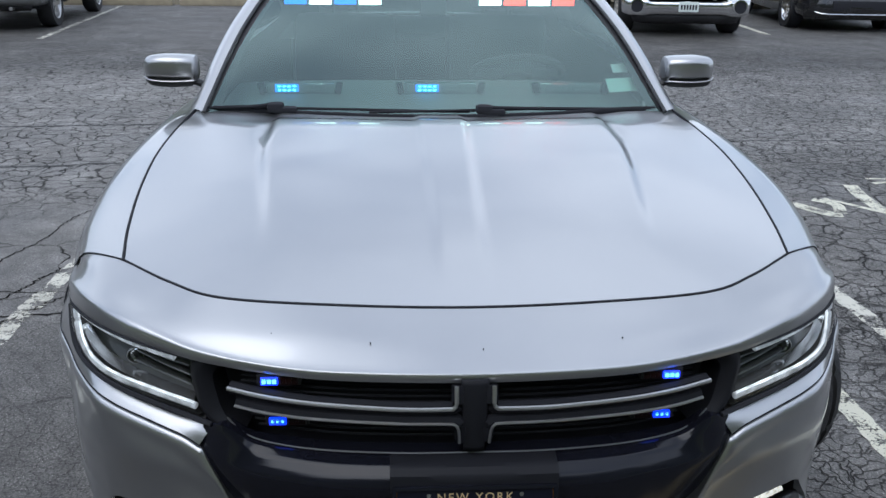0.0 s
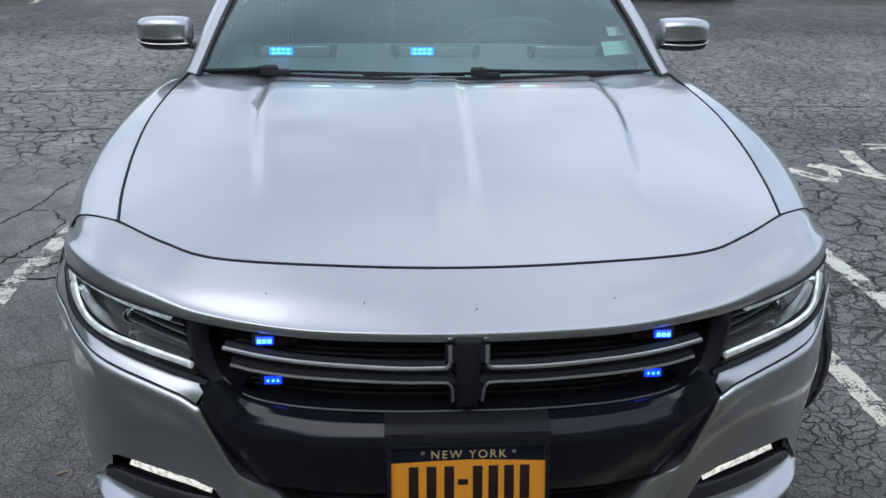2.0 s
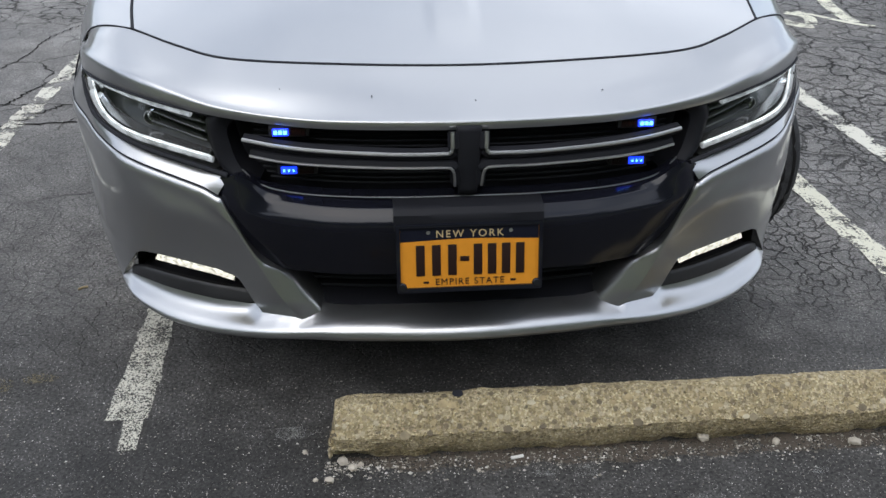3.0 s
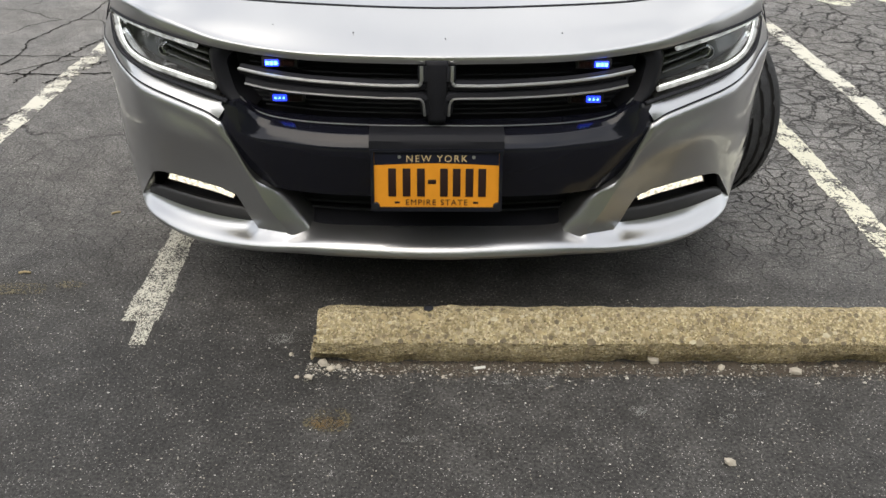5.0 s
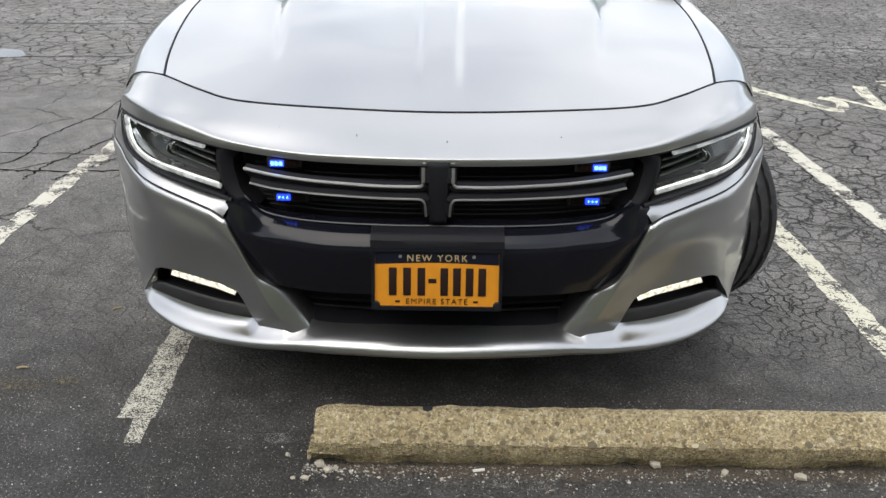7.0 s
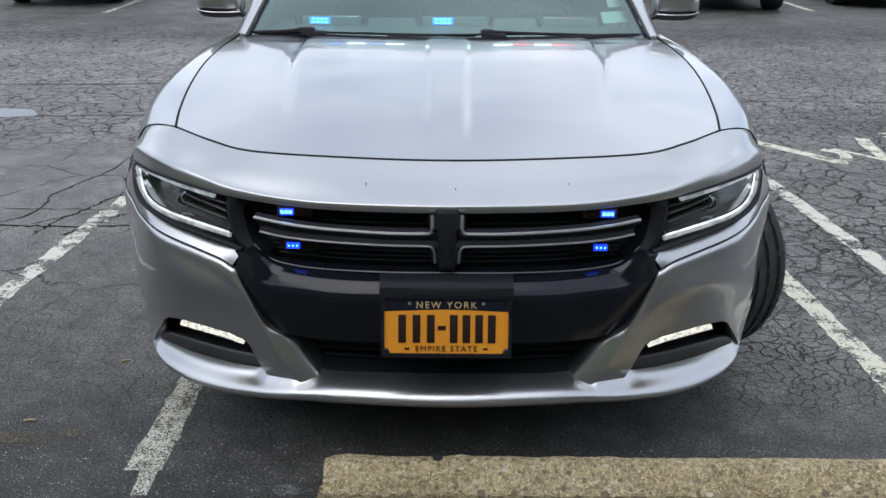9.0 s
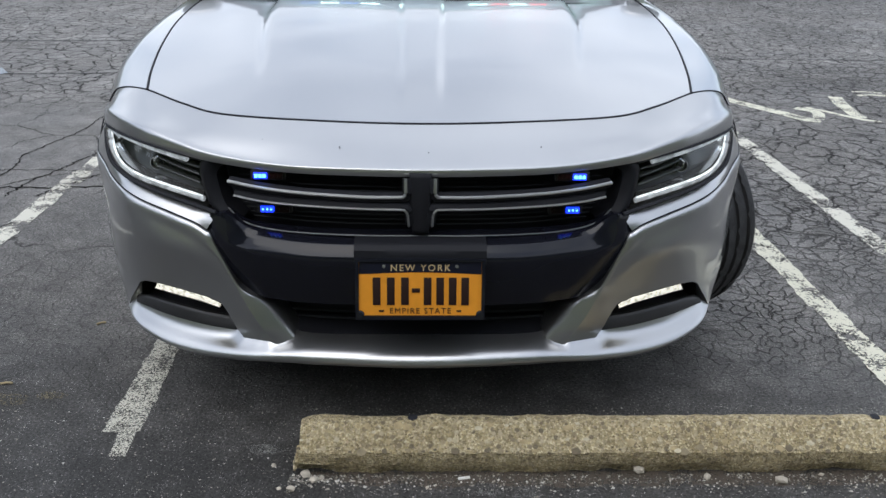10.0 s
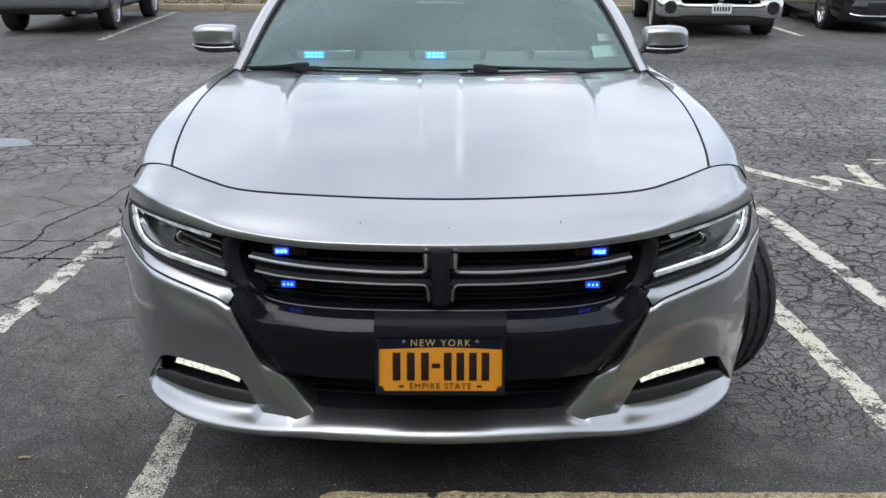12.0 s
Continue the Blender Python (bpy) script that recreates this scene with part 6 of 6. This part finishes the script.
def glasshouse(car, y0, y1, y2, y3, hw, z0, z1, mat):
    """Roof and windows: windscreen from y0 to y1, rear glass from y2 to y3."""
    top = hw - 0.17
    bm = bmesh.new()
    skin(bm, [[(-top, y1, z1 - 0.03), (0, y1 - 0.02, z1), (top, y1, z1 - 0.03)], [(-top, (y1 + y2) / 2, z1), (0, (y1 + y2) / 2, z1 + 0.03), (top, (y1 + y2) / 2, z1)], [(-top, y2, z1 - 0.03), (0, y2, z1), (top, y2, z1 - 0.03)]], 17, 4)
    thick(part("roof", bm, mat, car), 0.03)
    for a, b in ((y0, y1), (y3, y2)):
        bm = bmesh.new()
        skin(bm, [[(-hw + 0.06, a, z0), (0, a - 0.02, z0), (hw - 0.06, a, z0)], [(-top, b, z1 - 0.02), (0, b, z1 - 0.01), (top, b, z1 - 0.02)]], 15, 3)
        part("window", bm, SIDE_GLASS, car, "dark window")
    for s in (1, -1):
        bm = bmesh.new()
        skin(bm, [[(hw - 0.05, y0 + 0.05, z0), (hw - 0.05, y3 - 0.05, z0)], [(top, y1 + 0.04, z1 - 0.03), (top, y2 - 0.04, z1 - 0.03)]], 12, 3, side=s)
        part("window", bm, SIDE_GLASS, car, "dark window")
        for a, b in ((y0, y1), (y3, y2), ((y0 + y3) / 2, (y1 + y2) / 2)):
            bm = bmesh.new()
            tube(bm, [(hw - 0.05, a, z0), (top, b, z1 - 0.03)], 0.035, 8, 6, side=s)
            part("pillar", bm, mat, car)


def plate_block(car, at, face=1):
    bm = bmesh.new()
    box(bm, at, (0.305, 0.012, 0.152), 0.004)
    p = part("licence_plate", bm, STICKER_PALE, car, "white licence plate")
    for k in range(6):
        bm = bmesh.new()
        box(bm, (at[0] - 0.11 + 0.044 * k, at[1] - 0.0075, at[2] - 0.005), (0.026, 0.004, 0.07))
        part("character_bar", bm, PLATE_NAVY, p)


GREY_PAINT = material("grey_paint", (0.22, 0.225, 0.23), 0.35, 0.6, coat=0.8, vary=0.05)
PALE_PAINT = material("pale_gold_paint", (0.42, 0.40, 0.36), 0.35, 0.5, coat=0.8, vary=0.05)
BLACK_PAINT = material("black_paint", (0.010, 0.010, 0.012), 0.25, 0.0, coat=1.0, vary=0.1)
TAIL_RED = material("tail_red", (0.25, 0.015, 0.012), 0.25, coat=0.8)


def parked_suv():
    car = thing("parked_suv", "grey sport utility vehicle parked tail towards the aisle", "car")
    body_shell(car, [(0.0, 0.86, 0.52, 0.98), (0.04, 0.90, 0.42, 1.04), (0.3, 0.93, 0.36, 1.08), (1.6, 0.93, 0.34, 1.08), (3.4, 0.93, 0.34, 1.05), (4.2, 0.90, 0.36, 1.0), (4.6, 0.80, 0.42, 0.90)], GREY_PAINT)
    glasshouse(car, 3.7, 3.0, 0.55, 0.12, 0.92, 1.05, 1.72, GREY_PAINT)
    bm = bmesh.new()
    skin(bm, [both([(0, -0.07, 0.66), (0.6, -0.05, 0.66), (0.93, 0.10, 0.66)]), both([(0, -0.09, 0.60), (0.6, -0.07, 0.60), (0.94, 0.10, 0.60)]), both([(0, -0.08, 0.46), (0.6, -0.06, 0.46), (0.93, 0.12, 0.46)]), both([(0, 0.05, 0.40), (0.6, 0.06, 0.40), (0.90, 0.2, 0.40)])], 31, 4)
    part("rear_bumper", bm, GREY_PAINT, car, "grey rear bumper")
    bm = bmesh.new()
    skin(bm, [both([(0, 0.02, 0.42), (0.8, 0.1, 0.42)]), both([(0, 0.08, 0.33), (0.75, 0.15, 0.33)])], 11, 2)
    thick(part("lower_valance", bm, BLACK_PLASTIC, car), 0.02)
    bm = bmesh.new()
    tube(bm, [(0.5, -0.02, 0.36), (0.5, 0.4, 0.36)], 0.03, 12, 4)
    part("exhaust", bm, SATIN, car)
    for s in (1, -1):
        bm = bmesh.new()
        box(bm, (0.84 * s, 0.02, 0.92), (0.14, 0.08, 0.26), 0.02)
        part("tail_lamp", bm, TAIL_RED, car, "red tail lamp")
        far_wheel(car, 0.80 * s, 0.98, 0.37, 0.24, s, SATIN)
        far_wheel(car, 0.80 * s, 3.85, 0.37, 0.24, s, SATIN)
        for y in (0.98, 3.85):
            bm = bmesh.new()
            tube(bm, [(0.925, y + 0.43 * math.cos(a), 0.37 + 0.43 * math.sin(a)) for a in [i * math.pi / 14 for i in range(15)]], 0.025, 6, side=s)
            part("arch_trim", bm, BLACK_PLASTIC, car)
    plate_block(car, (0, -0.10, 0.80))
    bm = bmesh.new()
    box(bm, (0, 2.4, 0.36), (1.5, 3.6, 0.10), 0.02)
    part("underbody", bm, DARK_VOID, car)
    car.matrix_basis = SUV_AT


def parked_pickup():
    car = thing("parked_pickup", "pale pickup truck with a chrome front bumper, parked nose out", "truck")
    body_shell(car, [(0.10, 0.88, 0.78, 1.08), (0.2, 0.95, 0.72, 1.14), (1.2, 0.99, 0.70, 1.18), (2.2, 0.99, 0.55, 1.18), (3.6, 0.99, 0.55, 1.18), (5.6, 0.99, 0.60, 1.18)], PALE_PAINT)
    glasshouse(car, 1.55, 2.1, 3.4, 3.6, 0.96, 1.18, 1.85, PALE_PAINT)
    bm = bmesh.new()
    hi = [(0, -0.06, 0.735), (0.55, -0.05, 0.735), (0.64, -0.05, 0.775), (0.92, 0.03, 0.79), (1.0, 0.16, 0.79)]
    fr = [(0, -0.11, 0.70), (0.55, -0.10, 0.70), (0.66, -0.10, 0.72), (0.94, -0.01, 0.73), (1.01, 0.15, 0.73)]
    lo = [(0, -0.10, 0.56), (0.55, -0.09, 0.56), (0.66, -0.09, 0.54), (0.93, -0.01, 0.55), (1.0, 0.16, 0.57)]
    bt = [(0, -0.02, 0.52), (0.55, -0.02, 0.52), (0.66, -0.02, 0.50), (0.90, 0.05, 0.51), (0.97, 0.2, 0.53)]
    skin(bm, [both(c) for c in (hi, fr, lo, bt)], 61, 4)
    part("front_bumper", bm, CHROME, car, "chrome front bumper")
    bm = bmesh.new()
    skin(bm, [both([(0, 0.0, 0.53), (0.6, 0.0, 0.53), (0.85, 0.1, 0.53)]), both([(0, 0.05, 0.40), (0.6, 0.05, 0.40), (0.8, 0.15, 0.42)])], 21, 2)
    thick(part("air_dam", bm, BLACK_PLASTIC, car), 0.03)
    bm = bmesh.new()
    box(bm, (0, 0.06, 0.95), (1.1, 0.06, 0.36), 0.03)
    g = part("front_grille", bm, DARK_VOID, car)
    bm = bmesh.new()
    box(bm, (0, 0.02, 0.95), (0.08, 0.06, 0.38), 0.01)
    box(bm, (0, 0.02, 0.95), (1.12, 0.06, 0.06), 0.01)
    part("grille_cross", bm, CHROME, g)
    for s in (1, -1):
        bm = bmesh.new()
        m = Matrix.Translation((0.795 * s, -0.096, 0.655)) @ Matrix.Rotation(radians(90), 4, "Z")
        lathe(bm, [(0.115, 0.02), (0.115, -0.012), (0.092, -0.014), (0.088, 0.0)], 28, m)
        f = part("fog_lamp", bm, CHROME, car, "round fog lamp in a chrome ring")
        bm = bmesh.new()
        lathe(bm, [(0.096, -0.003), (0.05, 0.0), (0.0, 0.001)], 24, Matrix.Translation((0.795 * s, -0.102, 0.655)) @ Matrix.Rotation(radians(90), 4, "Z"))
        part("fog_reflector", bm, DARK_VOID, f)
        bm = bmesh.new()
        box(bm, (0.76 * s, 0.10, 0.96), (0.30, 0.10, 0.26), 0.03)
        part("head_lamp", bm, LAMP_CHROME, car)
        far_wheel(car, 0.86 * s, 0.95, 0.39, 0.27, s, PALE_PAINT, 0.17)
        far_wheel(car, 0.86 * s, 4.5, 0.39, 0.27, s, PALE_PAINT, 0.17)
    plate_block(car, (0.0, -0.125, 0.655))
    bm = bmesh.new()
    box(bm, (0, 2.8, 0.58), (1.5, 5.0, 0.16), 0.03)
    part("underbody", bm, DARK_VOID, car)
    bm = bmesh.new()
    box(bm, (0, 0.95, 0.40), (1.5, 0.12, 0.12), 0.03)
    part("front_axle", bm, DARK_VOID, car)
    car.matrix_basis = PICKUP_AT


def parked_black_car():
    car = thing("parked_black_car", "black car with chrome wheels parked nose out", "car")
    body_shell(car, [(0.0, 0.80, 0.34, 0.66), (0.06, 0.86, 0.24, 0.74), (0.35, 0.92, 0.20, 0.86), (1.4, 0.93, 0.20, 1.0), (3.8, 0.93, 0.22, 1.02), (4.9, 0.85, 0.30, 0.98)], BLACK_PAINT)
    glasshouse(car, 1.5, 2.2, 3.4, 4.2, 0.90, 1.0, 1.45, BLACK_PAINT)
    bm = bmesh.new()
    skin(bm, [both([(0, -0.05, 0.56), (0.6, -0.02, 0.56), (0.86, 0.12, 0.56)]), both([(0, -0.08, 0.42), (0.6, -0.05, 0.42), (0.90, 0.12, 0.42)]), both([(0, -0.06, 0.26), (0.6, -0.03, 0.26), (0.88, 0.14, 0.26)]), both([(0, 0.05, 0.20), (0.6, 0.06, 0.20), (0.85, 0.2, 0.20)])], 31, 4)
    part("front_bumper", bm, BLACK_PAINT, car)
    bm = bmesh.new()
    tube(bm, both([(0, -0.085, 0.30), (0.5, -0.06, 0.30), (0.66, -0.03, 0.315), (0.74, 0.0, 0.34)]), 0.013, 8, 31)
    part("bumper_trim", bm, CHROME, car, "thin chrome strip")
    bm = bmesh.new()
    box(bm, (0, -0.055, 0.44), (0.95, 0.05, 0.16), 0.02)
    part("intake", bm, DARK_VOID, car)
    for s in (1, -1):
        bm = bmesh.new()
        box(bm, (0.68 * s, 0.02, 0.68), (0.30, 0.12, 0.10), 0.03)
        part("head_lamp", bm, HOUSING, car)
        far_wheel(car, 0.82 * s, 0.90, 0.35, 0.24, s, CHROME)
        far_wheel(car, 0.82 * s, 3.85, 0.35, 0.24, s, CHROME)
        for y in (0.90, 3.85):
            bm = bmesh.new()
            lathe(bm, [(0.40, 0.0), (0.40, -0.2), (0.1, -0.22)], 28, Matrix.Translation((0.934 * s, y, 0.36)) @ Matrix.Diagonal((s, 1, 1, 1)))
            part("wheel_well", bm, DARK_VOID, car)
    car.matrix_basis = BLACK_AT


SUV_AT = pose(-6.50, 13.15, 0, 0, 0, 4)
PICKUP_AT = pose(4.50, 12.85, -0.17, 0, 0, -7)
BLACK_AT = pose(7.75, 13.75, 0, 0, 0, -5)
parked_suv()
parked_pickup()
parked_black_car()


# ---- verge beyond the lot ----
GRASS = material("verge_soil", (0.16, 0.135, 0.085), 0.95, vary=0.35, scale=2.5, bump=0.9, bump_scale=25.0)
KERB = material("kerb_stone", (0.36, 0.31, 0.22), 0.85, vary=0.15, scale=6.0, bump=0.4, bump_scale=60.0)
LEAF = material("verge_leaves", (0.20, 0.15, 0.08), 0.9, vary=0.3, scale=1.0)
FOLIAGE = material("foliage", (0.060, 0.085, 0.030), 0.8, vary=0.35, scale=0.6, bump=0.6, bump_scale=2.0)


def verge():
    bm = bmesh.new()
    n = 60
    a, b, c = [], [], []
    for i in range(n + 1):
        x = -60 + 120 * i / n
        a.append(bm.verts.new((x, 18.75, 0.0)))
        b.append(bm.verts.new((x, 19.0, 0.10 + 0.03 * noise.noise(Vector((x, 0, 0))))))
        c.append(bm.verts.new((x, 60, 1.2)))
    for i in range(n):
        bm.faces.new((a[i], a[i + 1], b[i + 1], b[i]))
        bm.faces.new((b[i], b[i + 1], c[i + 1], c[i]))
    tagged(part("verge", bm, GRASS), "bare brown verge with dead leaves beyond the lot", "verge", kind="structure")
    for k in range(14):
        x = -24.2 + 2.6 * k
        bm = bmesh.new()
        box(bm, (x, 18.62, 0.07), (2.45, 0.22, 0.15), 0.02)
        tagged(part("kerb_block", bm, KERB), "weathered stone kerb block at the lot's edge", "kerb", "kerb blocks")
    rnd = random.Random(3)
    verts, faces = [], []
    for i in range(2500):
        x, y = rnd.uniform(-16, 4), 19.05 + abs(rnd.gauss(0, 1.6))
        z = 0.12 + (y - 19.0) * 0.0268
        r, q = rnd.uniform(0.03, 0.07), rnd.uniform(0, 6.28)
        k = len(verts)
        verts += [(x + r * math.cos(q), y + r * math.sin(q), z), (x - r * math.sin(q) * 0.6, y + r * math.cos(q) * 0.6, z + 0.03), (x - r * math.cos(q), y - r * math.sin(q), z), (x + r * math.sin(q) * 0.6, y - r * math.cos(q) * 0.6, z + 0.02)]
        faces.append((k, k + 1, k + 2, k + 3))
    me = bpy.data.meshes.new("dead_leaves")
    me.from_pydata(verts, [], faces)
    me.materials.append(LEAF)
    tagged(new("dead_leaves", me), "dead brown leaves on the verge", "leaves", kind="stuff")


verge()


def tree_line(a, b, height, seed):
    """An unseen wall of trees that closes the place."""
    a, b = Vector(a), Vector(b)
    n, m = 70, 12
    bm = bmesh.new()
    d = (b - a).normalized()
    out = Vector((-d.y, d.x, 0))
    grid = []
    for i in range(n + 1):
        p = a.lerp(b, i / n)
        top = height * (0.75 + 0.35 * noise.noise(p * 0.15 + Vector((seed, 0, 0))))
        row = []
        for j in range(m + 1):
            z = top * j / m
            w = noise.noise(Vector((p.x * 0.5, p.y * 0.5, z * 0.6 + seed))) * 1.6 + noise.noise(Vector((p.x * 1.4, p.y * 1.4, z * 1.6))) * 0.6
            row.append(bm.verts.new(p + out * w + Vector((0, 0, z))))
        grid.append(row)
    for r, q in zip(grid, grid[1:]):
        for j in range(m):
            bm.faces.new((r[j], q[j], q[j + 1], r[j + 1]))
    tagged(part("backdrop", bm, FOLIAGE, smooth=False), "unseen line of green trees round the lot", "trees", kind="structure")


def lawn():
    """The grass strip that the parked cars face."""
    bm = bmesh.new()
    n = 40
    for i in range(n):
        ends = []
        for x in (-40 + 2.0 * i, -38 + 2.0 * i):
            y0 = -2.75 + 0.30 * min(max(-1.0 - x, 0), 5)
            ends.append([(x, y0, 0.0), (x, y0 - 0.15, 0.05), (x, -6.0, 0.12), (x, -30.0, 0.5)])
        for k in range(3):
            bm.faces.new([bm.verts.new(p) for p in (ends[0][k], ends[1][k], ends[1][k + 1], ends[0][k + 1])])
    bmesh.ops.remove_doubles(bm, verts=bm.verts[:], dist=0.001)
    tagged(part("verge", bm, LAWN), "thin green grass verge facing the parking stalls", "verge", kind="structure")


LAWN = material("lawn", (0.155, 0.17, 0.075), 0.95, vary=0.3, scale=3.0, bump=0.8, bump_scale=60.0)
lawn()
tree_line((-70, 45, 0), (70, 45, 0), 9, 1)
tree_line((-30, -40, 0), (-30, 45, 0), 10, 2)
# added behind the camera, tall enough to block low sky from the car's front
tree_line((40, -13, 0), (-30, -13, 0), 12, 3)
